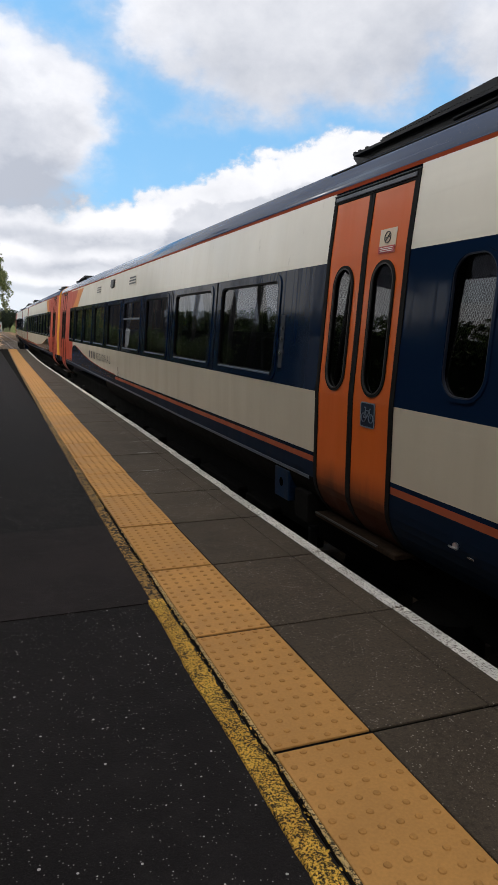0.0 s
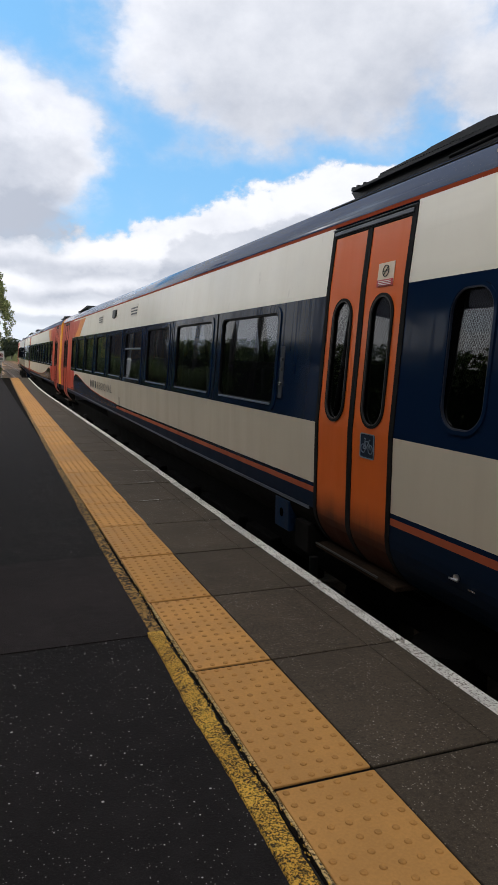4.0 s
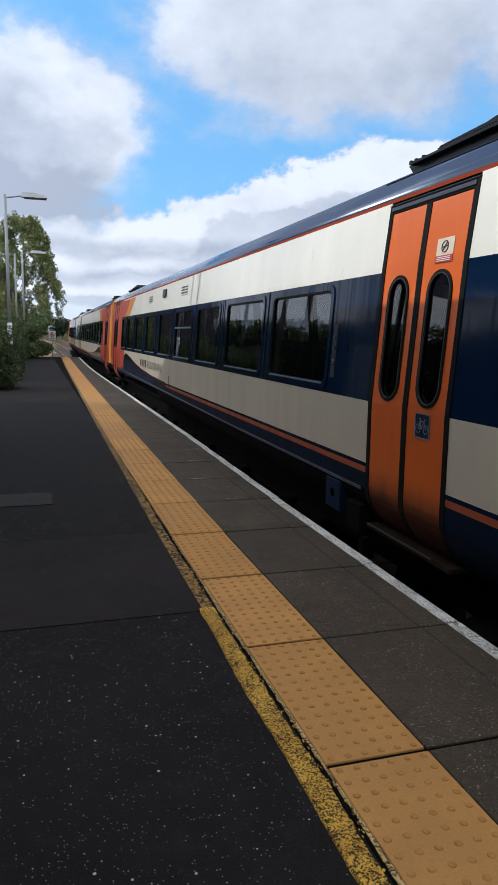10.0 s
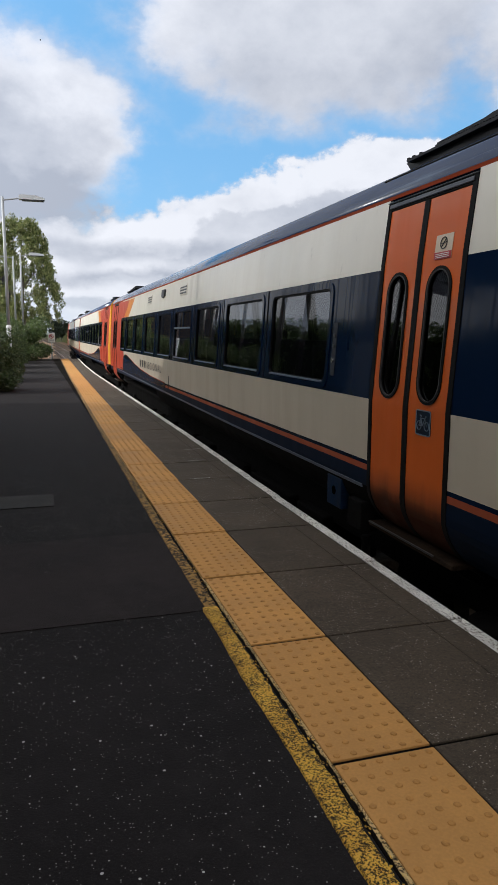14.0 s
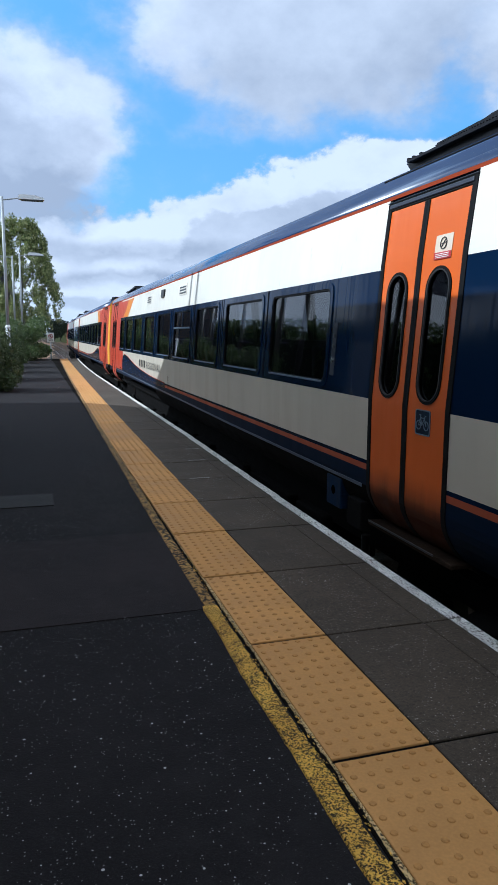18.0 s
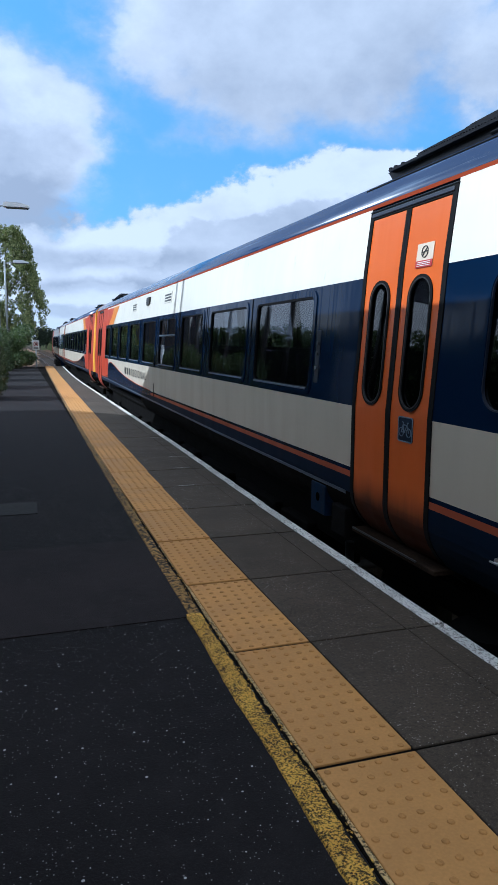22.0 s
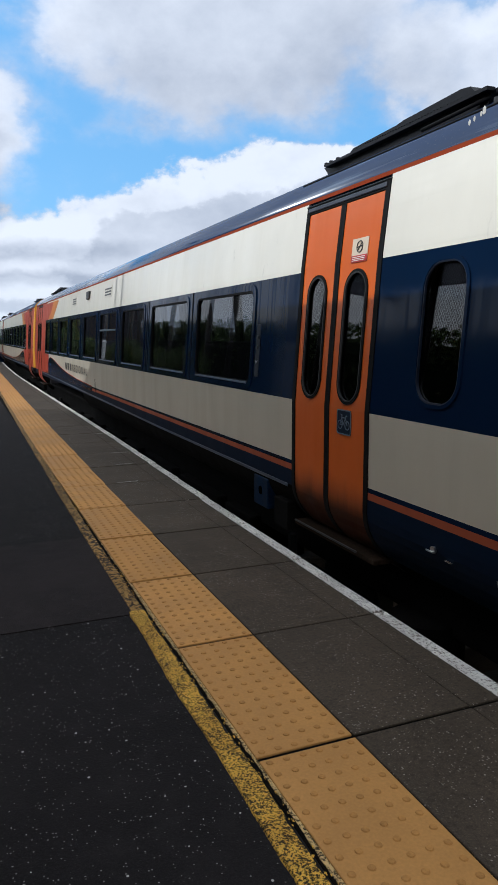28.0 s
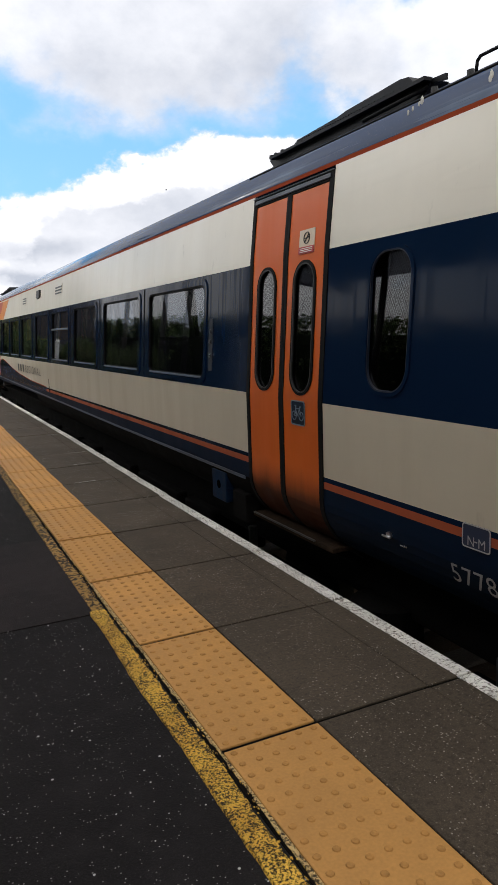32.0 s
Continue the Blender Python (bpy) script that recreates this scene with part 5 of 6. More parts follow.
def build_plants():
    # birch behind the platform end
    t = thing("birch_tree", "tall birch tree with drooping yellowish green leaves", "tree", at=(0, 0, 0))
    bx, by = -1.95, 51.2
    branches(t, (bx, by, -1.0), 9.4, 2.9, 22, 0.17, 4)
    rng = random.Random(21)
    cl = []
    for i in range(210):
        z = 2.4 + 6.9 * rng.random() ** 0.9
        h = max(0.0, z - 3.2) / 6.2
        wide = 3.3 * (1 - 0.75 * h ** 1.7) * (0.7 + 0.3 * min(1, h * 4)) * rng.uniform(0.75, 1.12)
        a, q = rng.uniform(0, 2 * math.pi), rng.uniform(0.45, 1.0)
        x, y = bx + math.cos(a) * wide * q, by + math.sin(a) * wide * q
        # a hanging spray of twigs
        drop = rng.uniform(0.2, 1.15)
        for j in range(5):
            f = j / 4
            cl.append((x + rng.uniform(-0.18, 0.18) + 0.2 * f * math.cos(a), y + rng.uniform(-0.2, 0.2), z - f * drop, 0.24 * (1.1 - 0.5 * f), 0.24, 0.2))
    leaf_cloud("crown", cl, 36000, 0.075, "leaf_birch", t, 7, droop=1.2, shape=0.7)
    # row of trees added behind the birch for the coach windows to mirror
    for k in range(13, 20):
        x, y, h = -6.4 + rng.uniform(-0.5, 0.4), 54.0 + (k - 13) * 6.8 + 12, rng.uniform(4.1, 4.7)
        t = thing("boundary_tree", "dark leafy tree added behind the birch for windows to mirror", "tree", group="boundary trees")
        branches(t, (x, y, -1.2), h * 0.8, 1.6, 6, 0.1, 260 + k)
        cl = []
        for i in range(30):
            z = rng.uniform(-0.3, h)
            wide = 1.9 * math.sqrt(max(0.15, 1 - ((z - h * 0.4) / (h * 0.65)) ** 2)) * (1.0 if k < 13 else 1.5)
            a, q = rng.uniform(0, 2 * math.pi), rng.uniform(0.2, 1.0)
            cl.append((x + math.cos(a) * wide * q, y + math.sin(a) * wide * q, z, 0.6, 0.6, 0.55))
        leaf_cloud("crown", cl, 6000, 0.14, "leaf_hedge", t, 270 + k, shape=0.5)
    for k in range(11):
        x, y, h = -5.0 + rng.uniform(-0.4, 0.3), 103 + k * 8.0, rng.uniform(5.0, 6.0)
        t = thing("boundary_tree", "dark leafy tree added behind the birch for windows to mirror", "tree", group="boundary trees")
        part("trunk", tube((x, y, -1.3), (x, y, h * 0.6), 0.2, 0.1, 8), "bark", t)
        cl = [(x + rng.uniform(-1.4, 1.4), y + rng.uniform(-3.5, 3.5), rng.uniform(-0.4, 0.85) * h, 1.0, 1.2, 0.9) for _ in range(22)]
        leaf_cloud("crown", cl, 3000, 0.3, "leaf_hedge", t, 300 + k, shape=0.5)
    # large bush at the end of the platform
    b = thing("bush", "large dense green shrub at the platform end", "bush")
    branches(b, (-2.4, 43.5, -0.2), 2.0, 1.4, 8, 0.05, 6)
    cl = [(-2.35 + rng.uniform(-1.4, 1.4), 43.5 + rng.uniform(-1.8, 1.8), rng.uniform(0.3, 2.3), rng.uniform(0.4, 0.7), rng.uniform(0.4, 0.7), rng.uniform(0.35, 0.6)) for _ in range(34)]
    leaf_cloud("foliage", cl, 16000, 0.075, "leaf_bush", b, 9, shape=0.45)
    # hedge along the back of the platform
    for k, (ya, yb, h, front) in enumerate(((19.0, 21.0, 1.75, -1.85), (23.6, 25.9, 1.85, -1.9), (28.4, 30.6, 1.85, -1.85), (33.0, 35.4, 1.95, -1.8), (37.6, 41, 2.2, -1.7))):
        s = thing("hedge_shrub", "dark green leafy shrub in a hedge beside the asphalt", "shrub", group="hedge shrubs")
        branches(s, (front - 0.8, (ya + yb) / 2, -0.1), h * 0.8, 0.9, 6, 0.035, 30 + k)
        cl = []
        for _ in range(38):
            z = rng.uniform(0.15, h - 0.25)
            cl.append((front - 0.35 - rng.uniform(0, 1.5) + (0.12 if z < 0.8 else 0), rng.uniform(ya + 0.45, yb - 0.45), z, rng.uniform(0.25, 0.5), rng.uniform(0.35, 0.6), rng.uniform(0.25, 0.5)))
        leaf_cloud("foliage", cl, 17000, 0.042, "leaf_hedge", s, 40 + k, shape=0.45)
    # hedge on the far side of the line
    fh = thing("far_hedge", "dark leafy hedge beyond the railway", "hedge", kind="stuff")
    cl = [(8.7 + rng.uniform(-0.5, 0.9), -25 + i * 0.55, 1.1 + rng.uniform(-0.3, 0.45), 0.6, 0.6, 0.5) for i in range(480)]
    leaf_cloud("foliage", cl, 26000, 0.16, "leaf_hedge", fh, 77, shape=0.5)
    # distant trees
    random.seed(2)
    far = [(6.5, 300, 8.0, 6.0), (9.0, 306, 7.4, 5.5), (11.5, 310, 7.2, 5.6), (14, 305, 5.6, 5.0), (16.5, 305, 5.0, 5.0), (19, 312, 5.2, 5.5), (1, 315, 5.0, 4), (-5, 300, 5.5, 5), (22, 330, 5.5, 5), (30, 330, 5.0, 6), (-14, 300, 7, 6), (-24, 300, 8, 6)]
    for i in range(40):
        far.append((40 + i * 9 + random.uniform(-3, 3), 330 - i * 4.5 + random.uniform(-12, 12), random.uniform(4.5, 8.0), random.uniform(5, 8)))
    for i, (x, y, h, w) in enumerate(far):
        tr = thing("distant_tree", "dark green tree in the far distance", "tree", group="distant trees")
        part("trunk", tube((x, y, -1.3), (x, y, h * 0.5), 0.3, 0.15, 7), "bark", tr)
        cl = [(x + random.uniform(-0.6, 0.6) * w * 0.6, y + random.uniform(-0.5, 0.5) * w * 0.5, random.uniform(0.1, 0.85) * h, w * 0.3, w * 0.3, h * 0.17) for _ in range(14)]
        leaf_cloud("crown", cl, 1500, 0.42, "leaf_far", tr, 100 + i, shape=0.4)


# ---------------------------------------------------------------- other things
def lamp_post(x, y, h, arm, name="lamp_post"):
    lp = thing("lamp_post", "tall galvanised platform lamp post with a flat white lantern", "lamp post", group="platform lamp posts", at=(x, y, 0))
    part("base_column", tube((0, 0, -0.3), (0, 0, 1.75), 0.085, n=14), "galv", lp, smooth=True)
    part("collar", tube((0, 0, 1.75), (0, 0, 1.84), 0.1, 0.07, 14), "lamp_white", lp)
    part("pole", tube((0, 0, 1.84), (0, 0, h), 0.06, 0.05, 14), "galv", lp, smooth=True)
    s = 1 if arm > 0 else -1
    part("arm", tube((0, 0, h - 0.12), (s * (abs(arm) - 0.9), 0, h - 0.02), 0.028, n=10), "galv", lp)
    x0, x1 = abs(arm) - 0.92, abs(arm)
    out = [(s * x0, h - 0.07), (s * x0, h + 0.07), (s * (x0 + 0.1), h + 0.1), (s * (x1 - 0.35), h + 0.09), (s * x1, h + 0.0), (s * x1, h - 0.07)]
    head = part("lantern", prism(out, 'y', -0.14, 0.14), "lamp_white", lp)
    part("lens", box(min(s * (x0 + 0.1), s * (x1 - 0.03)), max(s * (x0 + 0.1), s * (x1 - 0.03)), -0.12, 0.12, h - 0.11, h - 0.07, 0.01), "lens", head)


def warning_sign():
    sg = thing("warning_sign", "white warning sign with a red symbol on a slim post", "sign", at=(-0.42, 44.9, 0))
    part("post", tube((0, 0, -0.3), (0, 0, 1.1), 0.045, n=10), "galv", sg)
    pl = part("panel", box(-0.2, 0.2, -0.06, -0.045, 1.02, 1.58, 0.008), "label_white", sg)
    part("symbol", strokes2([circle(0, 1.36, 0.12), [(-0.085, 1.445), (0.085, 1.275)]], 0.035), "label_red", pl)
    part("symbol_bar", box(-0.05, 0.05, -0.064, -0.062, 1.30, 1.42), "black", pl)
    for i in range(2):
        part("text_bar", box(-0.14, 0.14, -0.064, -0.061, 1.08 + i * 0.06, 1.11 + i * 0.06), "black", pl)


def strokes2(lines, w):
    bm = bmesh.new()
    for pts in lines:
        for (a, b), (c, d) in zip(pts, pts[1:]):
            l = math.hypot(c - a, d - b) or 1e-6
            nx, nz = -(d - b) / l * w / 2, (c - a) / l * w / 2
            prism([(a + nx, b + nz), (c + nx, d + nz), (c - nx, d - nz), (a - nx, b - nz)], 'y', -0.068, -0.064, bm)
    return bm


def building(name, x0, x1, y0, y1, wall_h, ridge, hip, label, wall="brick"):
    """A plain house with a hipped slate roof and a crest of ridge tiles."""
    h = thing(name, label, "building")
    part("wall", box(x0, x1, y0, y1, -1.2, wall_h), wall, h)
    e = 0.35
    xm, ra, rb = (x0 + x1) / 2, y0 - e + hip, y1 + e - hip
    bm = bmesh.new()
    q = [bm.verts.new(p) for p in ((x0 - e, y0 - e, wall_h), (x1 + e, y0 - e, wall_h), (x1 + e, y1 + e, wall_h), (x0 - e, y1 + e, wall_h))]
    r = [bm.verts.new((xm, ra, ridge)), bm.verts.new((xm, rb, ridge))]
    for f in ((q[0], q[1], r[0]), (q[1], q[2], r[1], r[0]), (q[2], q[3], r[1]), (q[3], q[0], r[0], r[1])):
        bm.faces.new(f)
    bm.faces.new(q[::-1])
    part("roof", bm, "slate", h)
    part("gutter", box(x1 + e - 0.02, x1 + e + 0.1, y0 - e, y1 + e, wall_h - 0.1, wall_h + 0.02, 0.02), "black", h)
    crest = bpy.data.meshes.new("ridge_tile")
    bm = prism([(-0.16, -0.12), (0.0, 0.1), (0.16, -0.12)], 'y', 0.01, 0.42)
    prism([(0.08, 0.05), (0.21, 0.24), (0.34, 0.05)], 'x', -0.03, 0.03, bm)
    bm.to_mesh(crest)
    bm.free()
    for k in range(int((rb - ra) / 0.45)):
        from_mesh("ridge_tile", crest, "slate", h).location = (xm, ra + k * 0.45, ridge)


def canopy():
    """An unseen platform canopy, placed and splayed to shade the near part of the platform: a roof on posts."""
    c = thing("platform_canopy", "unseen dark platform canopy on steel posts with a valance", "canopy")
    plan = [(-8.55, -20.0), (-2.6, -20.0), (-2.6, 12.0), (-4.0, 14.5), (-6.3, 17.45), (-8.55, 17.6)]
    part("roof", prism(plan, 'z', 4.22, 4.36), "slate", c)
    for (xa, ya), (xb, yb) in zip(plan[1:], plan[2:]):
        d = Vector((xb - xa, yb - ya, 0)).normalized() * 0.03
        n = Vector((-d.y, d.x, 0))
        part("valance", prism([(xa + n.x, ya + n.y), (xb + n.x, yb + n.y), (xb - n.x, yb - n.y), (xa - n.x, ya - n.y)], 'z', 3.85, 4.215), "cladding", c)
    part("beam", box(-4.66, -4.5, -19.8, 15.0, 4.0, 4.215, 0.01), "steel_dark", c)
    for k in range(8):
        y = -13.6 + k * 4.0
        p = part("post", tube((-4.58, y, -0.01), (-4.58, y, 4.0), 0.075, 0.065, 12), "steel_dark", c, smooth=True)
        part("post_base", box(-4.72, -4.44, y - 0.14, y + 0.14, -0.012, 0.12, 0.02), "steel_dark", p)


def steel_post(x, y):
    p = thing("steel_post", "unseen dark steel post added for the bars mirrored in the windows", "post", group="steel posts", at=(x, y, -0.012))
    part("shaft", tube((0, 0, 0.02), (0, 0, 4.4), 0.095, 0.085, 12), "steel_dark", p, smooth=True)
    part("base_plate", box(-0.17, 0.17, -0.17, 0.17, 0.0, 0.03, 0.006), "steel_dark", p)
    part("cap", tube((0, 0, 4.4), (0, 0, 4.45), 0.1, 0.06, 12), "steel_dark", p, smooth=True)


def tall_hedge():
    """An unseen row of dark conifers, added for the coach windows to mirror; it rises a little away from the station.
    """
    h = thing("conifer_row", "unseen row of dark conifers added for the windows to mirror", "hedge", kind="stuff")
    top = lambda y: 3.5 + 1.0 * min(1.0, max(0.0, y - 20) / 25) + max(0.0, y - 45) * 0.012
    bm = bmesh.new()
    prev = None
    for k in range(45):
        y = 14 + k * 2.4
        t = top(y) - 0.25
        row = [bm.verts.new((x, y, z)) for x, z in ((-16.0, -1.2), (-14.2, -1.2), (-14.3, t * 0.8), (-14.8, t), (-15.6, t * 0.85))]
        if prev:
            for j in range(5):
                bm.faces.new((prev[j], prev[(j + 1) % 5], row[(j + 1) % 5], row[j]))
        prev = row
    # dark core closing the row, coloured as the shade between the leaves
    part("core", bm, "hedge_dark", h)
    rng = random.Random(5)
    cl = []
    for i in range(420):
        y = 14 + i * 0.25
        cl.append((-14.3 + rng.uniform(-0.4, 0.1), y, rng.uniform(0.2, 1.0) * top(y), 0.4, 0.5, 0.5))
        cl.append((-14.7 + rng.uniform(-0.4, 0.3), y, top(y) + rng.uniform(-0.3, 0.25), 0.35, 0.35, 0.4))
    leaf_cloud("foliage", cl, 26000, 0.13, "leaf_hedge", h, 88, shape=0.5)


def gable_shed(x0, x1, y0, y1, wall_h, ridge):
    sh = thing("shed", "dark metal-clad gabled shed behind the trees", "shed")
    xm = (x0 + x1) / 2
    part("wall", prism([(x0, -1.2), (x1, -1.2), (x1, wall_h), (xm, ridge), (x0, wall_h)], 'y', y0, y1), "cladding", sh)
    for sx, xe in ((-1, x0), (1, x1)):
        d = Vector((xe - xm, 0, wall_h - ridge)).normalized() * 0.2
        part("roof", prism([(xm, ridge + 0.01), (xe + d.x, wall_h + d.z + 0.01), (xe + d.x, wall_h + d.z + 0.09), (xm, ridge + 0.09)], 'y', y0 - 0.15, y1 + 0.15), "slate", sh)
    part("corner_trim", box(x1 - 0.06, x1 + 0.02, y0 - 0.02, y0 + 0.06, -1.2, wall_h), "steel_dark", sh)
    part("vent_pipe", tube((x1 - 0.7, y0 + 0.5, wall_h), (x1 - 0.7, y0 + 0.5, wall_h + 1.9), 0.1, n=10), "galv", sh)


def spoil_heap(x, y, rx, ry, h, seed):
    """A low uneven mound of stones and earth, added to band the flat ground light and dark."""
    bm = bmesh.new()
    n = 14
    grid = {}
    for i in range(n + 1):
        for j in range(n + 1):
            u, v = 2 * i / n - 1, 2 * j / n - 1
            w = max(0.0, 1 - u * u) * max(0.0, 1 - v * v)
            z = h * w * (0.75 + 0.7 * noise.noise((u * 2.3 + seed, v * 2.3, seed))) + 0.05 * w * noise.noise((u * 9, v * 9, seed))
            grid[i, j] = bm.verts.new((u * rx, v * ry, z))
    for i in range(n):
        for j in range(n):
            bm.faces.new((grid[i, j], grid[i + 1, j], grid[i + 1, j + 1], grid[i, j + 1]))
    hp = thing("ballast_heap", "low mound of pale brown stones added for a light band", "heap", group="ballast heaps", at=(x, y, -1.2))
    part("stones", bm, "spoil", hp)


def build_bird():
    b = thing("bird", "small dark bird flying past high above the train", "bird", group="birds")
    bm = bmesh.new()
    c = bmesh.ops.create_icosphere(bm, subdivisions=2, radius=0.04)["verts"]
    bmesh.ops.scale(bm, vec=(1.6, 0.7, 0.7), verts=c)
    part("body", bm, "black", b)
    for s in (-1, 1):
        part("wing", prism([(-0.05, s * 0.03), (0.05, s * 0.03), (0.0, s * 0.16), (-0.03, s * 0.15)], 'z', 0.02, 0.03), "black", b)
    part("tail", prism([(0.05, -0.015), (0.1, -0.025), (0.1, 0.025), (0.05, 0.015)], 'z', 0.0, 0.008), "black", b)
    for p in b.children:
        p.data.transform(Matrix.Scale(0.5, 4))
    return b


def build_things():
    lamp_post(-2.3, 28.3, 6.5, 1.5)
    lamp_post(-2.04, 46.4, 6.35, 1.42)
    lamp_post(-2.5, 47.6, 6.35, -1.75)
    warning_sign()
    # two unseen posts, placed to cast the thin shadow lines on the coach
    lamp_post(-2.42, 11.5, 6.5, -1.1)
    lamp_post(-2.42, 11.06, 6.5, -1.1)
    # unseen building, added to block light behind the canopy
    building("station_building", -17.0, -8.6, -20, 8.5, 4.6, 7.2, 4.0, "unseen brick station building with a slate roof, added behind the platform")
    canopy()
    # unseen posts, added for dark bars in the windows and streaks of shadow
    for y in (20.18, 22.35, 26.86, 32.2, 34.0):
        steel_post(-4.58, y)
    tall_hedge()
    gable_shed(-10.4, -2.95, 55.0, 63.0, 5.5, 10.0)
    # mounds and rails added to give the far ground light and dark bands
    for k, (x, y, rx, ry, h) in enumerate(((-0.5, 86.0, 1.6, 2.0, 0.5), (0.2, 93.0, 1.4, 2.2, 0.35), (-0.6, 101.0, 2.0, 2.5, 0.6), (0.3, 112.0, 1.6, 3.0, 0.5), (-0.3, 126.0, 2.4, 3.5, 0.7), (0.6, 145.0, 2.2, 4.0, 0.7), (0.2, 175.0, 3.0, 5.0, 0.9))):
        spoil_heap(x, y, rx, ry, h, 3.1 + k * 1.7)
    for x, y in ((-0.3, 89.5), (-0.1, 106.5), (0.1, 134.0)):
        w = thing("crossing_board", "dark timber rail on short legs, added for a dark band", "rail", group="timber rails", at=(x, y, -0.45))
        for px in (-0.9, 0.7):
            part("leg", box(px, px + 0.14, -0.08, 0.08, -0.79, -0.2), "timber", w)
        part("plank", box(-1.1, 0.95, -0.14, 0.14, -0.22, -0.03, 0.02), "timber", w)
    fence = thing("hedge_bank", "dark hedge bank on the far side of the railway", "hedge", "structure")
    part("bank", prism([(7.6, -1.25), (8.1, 0.6), (8.8, 1.2), (11.0, 1.3), (12.5, -1.25)], 'y', -30, 260), "ground", fence)


# ---------------------------------------------------------------- clouds
def cloud_material():
    m = Nodes("cloud_cover")
    p = m.vec('NORMALIZE', m.t.nodes.new("ShaderNodeTexCoord").outputs["Object"])
    s = m.node("ShaderNodeSeparateXYZ", Vector=p)
    deg = 180 / math.pi
    # ragged edges: bend the directions by noise
    v = m.vec('MULTIPLY', p, (1, 1, 1.4))
    w1 = m.math('SUBTRACT', m.noise(v, 11, 6, 0.56), 0.5)
    w2 = m.math('SUBTRACT', m.noise(m.vec('ADD', v, (7.3, 1.1, 4.2)), 11, 6, 0.56), 0.5)
    az0 = m.math('MULTIPLY', m.math('ARCTAN2', s.outputs[0], s.outputs[1]), deg)
    el0 = m.math('MULTIPLY', m.math('ARCSINE', s.outputs[2]), deg)
    az = m.math('ADD', az0, m.math('MULTIPLY', w1, 12.0))
    el = m.math('ADD', el0, m.math('MULTIPLY', w2, 6.5))
    el_flat = m.math('ADD', el0, m.math('MULTIPLY', w2, 2.4))

    def blob(el, a0, e0, ra, re, k, soft=0.25):
        x = m.math('DIVIDE', m.math('SUBTRACT', az, a0), ra)
        y = m.math('DIVIDE', m.math('SUBTRACT', el, e0), re)
        r = m.math('SQRT', m.math('ADD', m.math('MULTIPLY', x, x), m.math('MULTIPLY', y, y)))
        return m.math('MULTIPLY', m.ramp(r, 1 - soft, 1 + soft * 0.6, 1, 0), k)

    def total(rows, el):
        t = 0.0
        for r in rows:
            t = m.math('ADD', t, blob(el, *r))
        return t

    far = m.noise(v, 4.5, 6, 0.6)
    open_sky = m.math('MULTIPLY', m.math('SUBTRACT', far, 0.36), 5.0)
    in_view = m.math('MULTIPLY', m.ramp(m.math('ABSOLUTE', m.math('SUBTRACT', az, 22)), 29, 40, 1, 0), m.ramp(el, 25, 34, 1, 0))
    shaped = total(CLOUDS, el)
    above = total(CLOUDS, m.math('ADD', el, 2.3))
    d = m.math('ADD', m.math('MULTIPLY', shaped, in_view), m.math('MULTIPLY', open_sky, m.math('SUBTRACT', 1, in_view)))
    low = m.ramp(el, 7.0, 9.0, 1.2, 0)
    d = m.math('ADD', d, low)
    a = m.ramp(m.math('ADD', d, m.math('MULTIPLY', m.math('SUBTRACT', m.noise(v, 20, 5, 0.55), 0.5), 0.7)), -0.3, 1.1)
    soft = a
    # cover and two breaks added out of view, timed to dim and release the sun
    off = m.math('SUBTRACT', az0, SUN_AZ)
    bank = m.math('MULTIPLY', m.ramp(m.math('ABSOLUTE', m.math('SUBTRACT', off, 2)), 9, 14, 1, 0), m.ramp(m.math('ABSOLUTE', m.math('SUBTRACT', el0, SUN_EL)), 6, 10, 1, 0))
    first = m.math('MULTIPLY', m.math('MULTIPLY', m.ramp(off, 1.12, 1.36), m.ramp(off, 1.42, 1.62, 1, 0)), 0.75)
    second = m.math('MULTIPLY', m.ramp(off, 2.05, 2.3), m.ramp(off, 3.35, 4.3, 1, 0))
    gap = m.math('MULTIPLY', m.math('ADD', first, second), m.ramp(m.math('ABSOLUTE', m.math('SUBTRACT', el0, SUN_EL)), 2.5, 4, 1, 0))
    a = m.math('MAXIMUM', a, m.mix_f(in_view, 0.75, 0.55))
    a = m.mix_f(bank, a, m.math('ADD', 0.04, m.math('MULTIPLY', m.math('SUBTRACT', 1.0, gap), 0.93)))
    # thickness darkens the undersides
    bands = m.noise(m.vec('MULTIPLY', p, (3.0, 3.0, 9.0)), 2.6, 6, 0.6)
    fluff = m.noise(v, 15, 7, 0.6)
    under = m.math('MULTIPLY', m.ramp(above, 0.35, 1.5), 0.42)
    layers = m.math('MULTIPLY', total(LAYERS, el_flat), m.math('ADD', 0.55, m.math('MULTIPLY', bands, 0.9)))
    shade = m.math('MULTIPLY', m.math('ADD', m.math('ADD', under, total(SHADES, el)), layers), in_view)
    shade = m.math('ADD', shade, m.math('MULTIPLY', m.math('SUBTRACT', 1.0, in_view), m.ramp(el0, 20, 4, 0, 0.75)))
    shade = m.math('ADD', shade, m.math('MULTIPLY', m.math('SUBTRACT', fluff, 0.5), 0.75), clamp=True)
    c = m.mix(shade, m.mix(in_view, (0.99, 0.965, 0.925), (0.92, 0.92, 0.95)), m.mix(in_view, (0.60, 0.59, 0.575), (0.46, 0.49, 0.56)))
    haze = m.ramp(el, 4.5, 0.5, 0, 0.5)
    c = m.mix(haze, c, (0.62, 0.70, 0.78))
    c = m.mix(m.math('MULTIPLY', m.ramp(soft, 0.1, 0.9, 1, 0), in_view), c, (0.22, 0.60, 1.0))
    near_sun = m.math('MAXIMUM', m.vec('DOT_PRODUCT', p, tuple(sd)), 0.0)
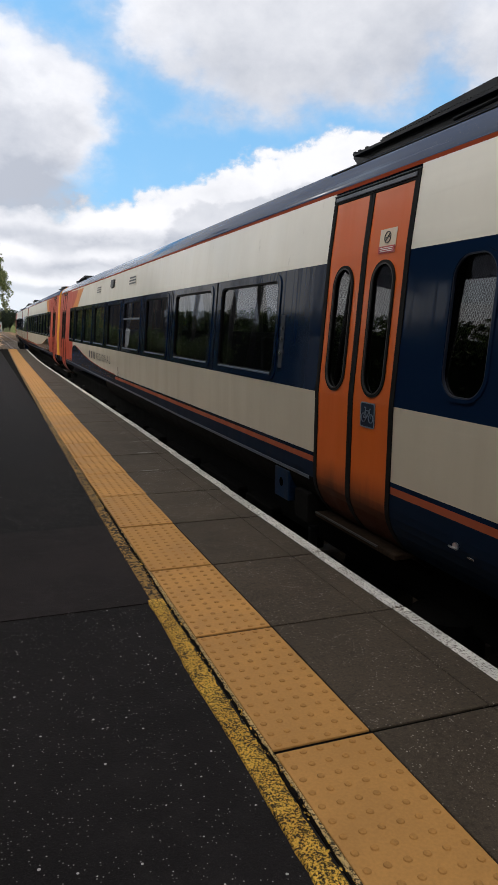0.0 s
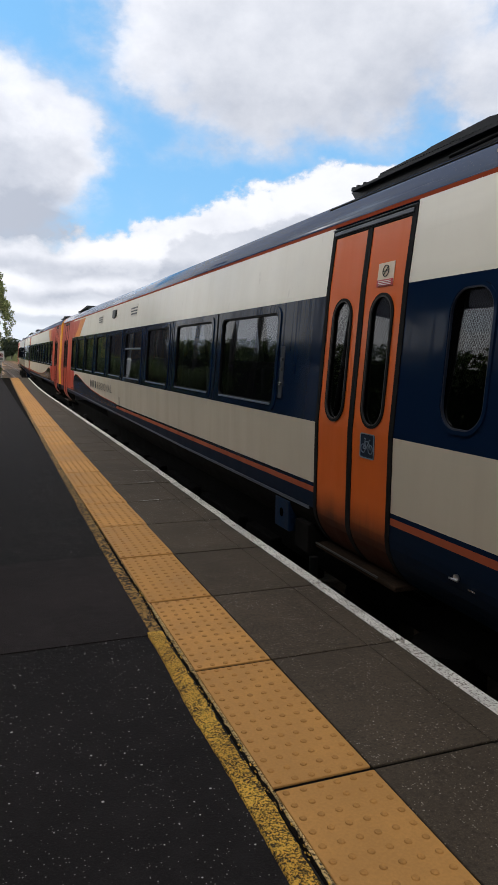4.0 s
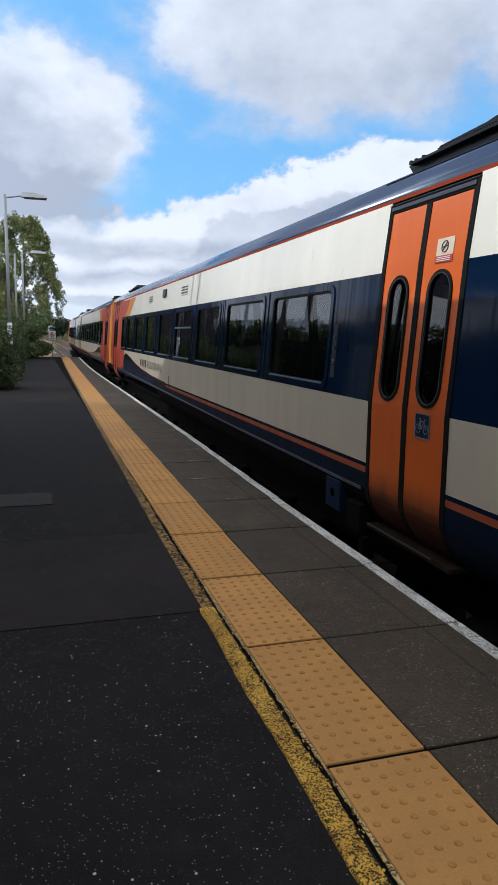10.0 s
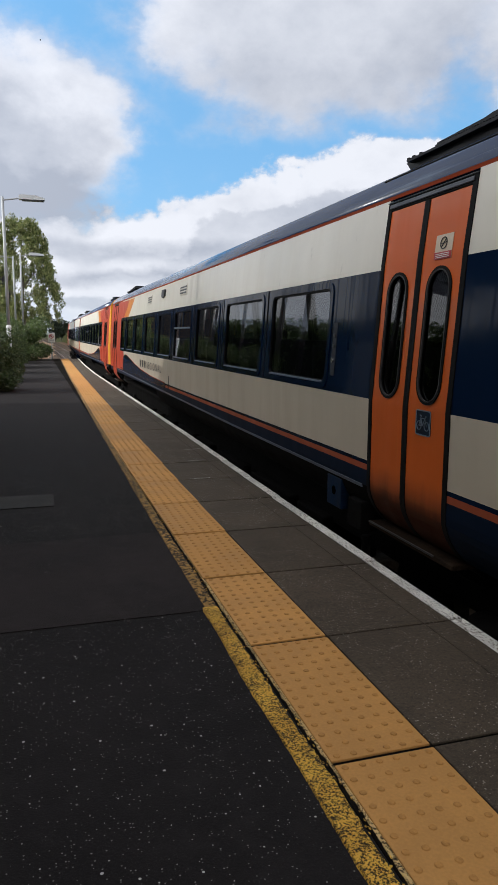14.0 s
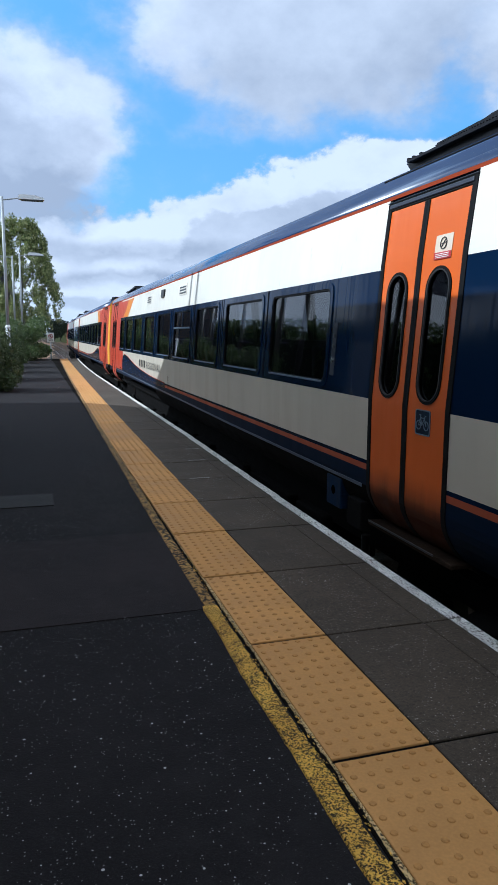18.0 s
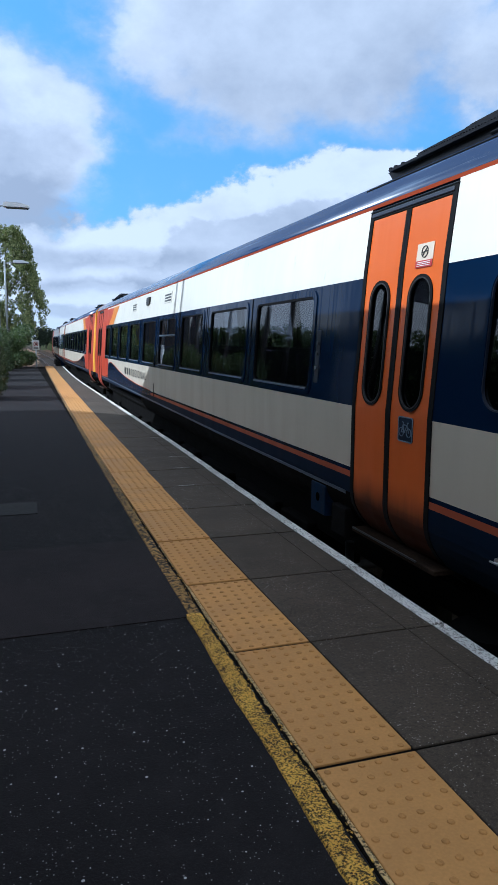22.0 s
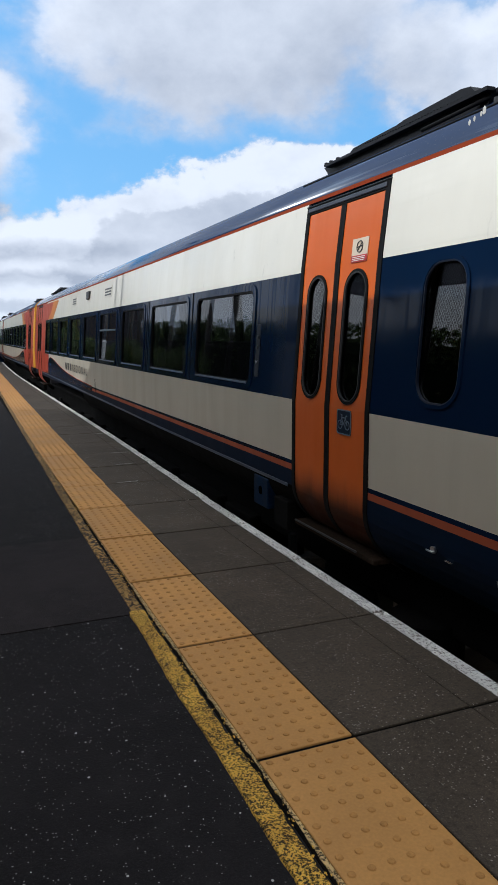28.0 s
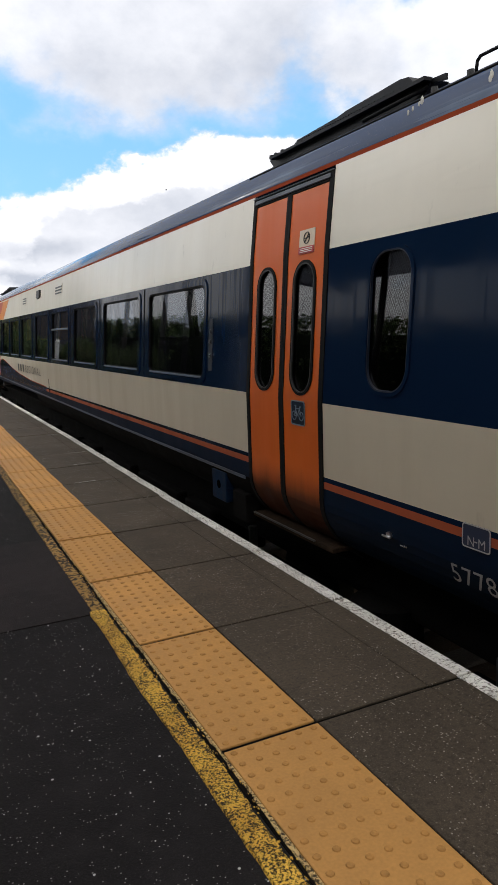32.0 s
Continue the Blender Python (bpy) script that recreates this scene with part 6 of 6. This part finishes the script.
    glow = m.math('ADD', 1.0, m.math('MULTIPLY', m.math('POWER', near_sun, 2.0), SUNWARD))
    e = m.node("ShaderNodeEmission", Color=c, Strength=m.math('MULTIPLY', glow, CLOUD_POWER))
    t = m.node("ShaderNodeBsdfTransparent", Color=(1, 1, 1))
    mx = m.t.nodes.new("ShaderNodeMixShader")
    m.put(mx.inputs[0], a)
    m.t.links.new(t.outputs[0], mx.inputs[1])
    m.t.links.new(e.outputs[0], mx.inputs[2])
    m.t.links.new(mx.outputs[0], m.out.inputs[0])
    return m.mat


CLOUD_POWER = 1.0
SUNWARD = 0.95         # how much brighter the clouds are round the sun
# azimuth, elevation, half width, half height, weight, in degrees, at the clip's start
CLOUDS = [(24, 24.2, 15, 9.0, 1.3, 0.5), (-1, 14.2, 10.8, 7.2, 1.3, 0.55), (30.5, 6.0, 18.4, 7.9, 1.5, 0.1), (9.5, 7.7, 5.5, 1.5, 0.9, 0.45), (44, 19, 8, 5, 0.9, 0.5)]
SHADES = [(0, 10.6, 10, 2.2, 0.5, 0.8), (-1, 15.5, 10, 6, 0.42, 0.9), (24, 18.0, 13, 2.6, 0.28, 0.8), (22, 25, 12, 4, 0.12, 0.9), (36, 20, 7, 4.5, 0.3, 0.9), (24, 9.4, 9, 2.0, 0.2, 0.9)]
LAYERS = [(3, 9.5, 9, 0.9, 0.8, 0.7), (7, 6.5, 12, 0.8, 0.6, 0.8), (9, 4.3, 15, 0.65, 0.6, 0.8), (9, 2.5, 17, 0.5, 0.6, 0.6)]


def build_sky():
    bm = bmesh.new()
    bmesh.ops.create_uvsphere(bm, u_segments=64, v_segments=32, radius=4600)
    bmesh.ops.delete(bm, geom=[v for v in bm.verts if v.co.z < -250], context='VERTS')
    me = bpy.data.meshes.new("cloud_cover")
    bm.to_mesh(me)
    bm.free()
    mat = cloud_material()
    mat.cycles.emission_sampling = 'NONE'
    me.materials.append(mat)
    me.polygons.foreach_set("use_smooth", [True] * len(me.polygons))
    return tagged(new("backdrop", me), "broken white and grey clouds drifting over blue sky", "sky", kind="structure")


build_ground()
build_platform()
build_train()
build_things()
build_plants()
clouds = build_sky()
birds = [build_bird() for _ in range(4)]
build_paving()


def motions():
    # birds crossing the sky, one after another
    walk(birds[0], [(0.0, pose(160, 20, 60)), (9.8, pose(21, 20, 17.4)), (10.8, pose(5.8, 20, 7.55)), (11.2, pose(-0.28, 20, 3.6)), (12.0, pose(-13, 21, 2.6)), (14.0, pose(-45, 24, 5)), (32.0, pose(-300, 40, 20))])
    walk(birds[1], [(0.0, pose(-140, 30, 6, 0, 0, 180)), (13.0, pose(-10, 34, 12, 0, 0, 180)), (13.9, pose(-1.51, 34, 13.91, 0, 0, 180)), (14.5, pose(3.89, 34, 15.23, 0, 0, 180)), (16.0, pose(18, 34, 18, 0, 0, 180)), (32.0, pose(170, 40, 40, 0, 0, 180))])
    walk(birds[2], [(0.0, pose(-165, 42, 8, 0, 0, 180)), (13.6, pose(-8.5, 42, 13.3, 0, 0, 180)), (14.2, pose(-1.48, 42, 13.84, 0, 0, 180)), (14.5, pose(2.07, 42, 14.1, 0, 0, 180)), (16.4, pose(25, 42, 26, 0, 0, 180)), (32.0, pose(210, 50, 60, 0, 0, 180))])
    walk(birds[3], [(0.0, pose(297, 47, 1)), (16.0, pose(152, 37, 4)), (32.0, pose(8.7, 27.55, 7.1))])
    # the clouds drift slowly over the platform, carrying the added breaks past the sun
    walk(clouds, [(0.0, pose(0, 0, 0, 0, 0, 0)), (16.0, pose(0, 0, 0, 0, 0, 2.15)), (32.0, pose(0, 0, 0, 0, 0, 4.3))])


motions()
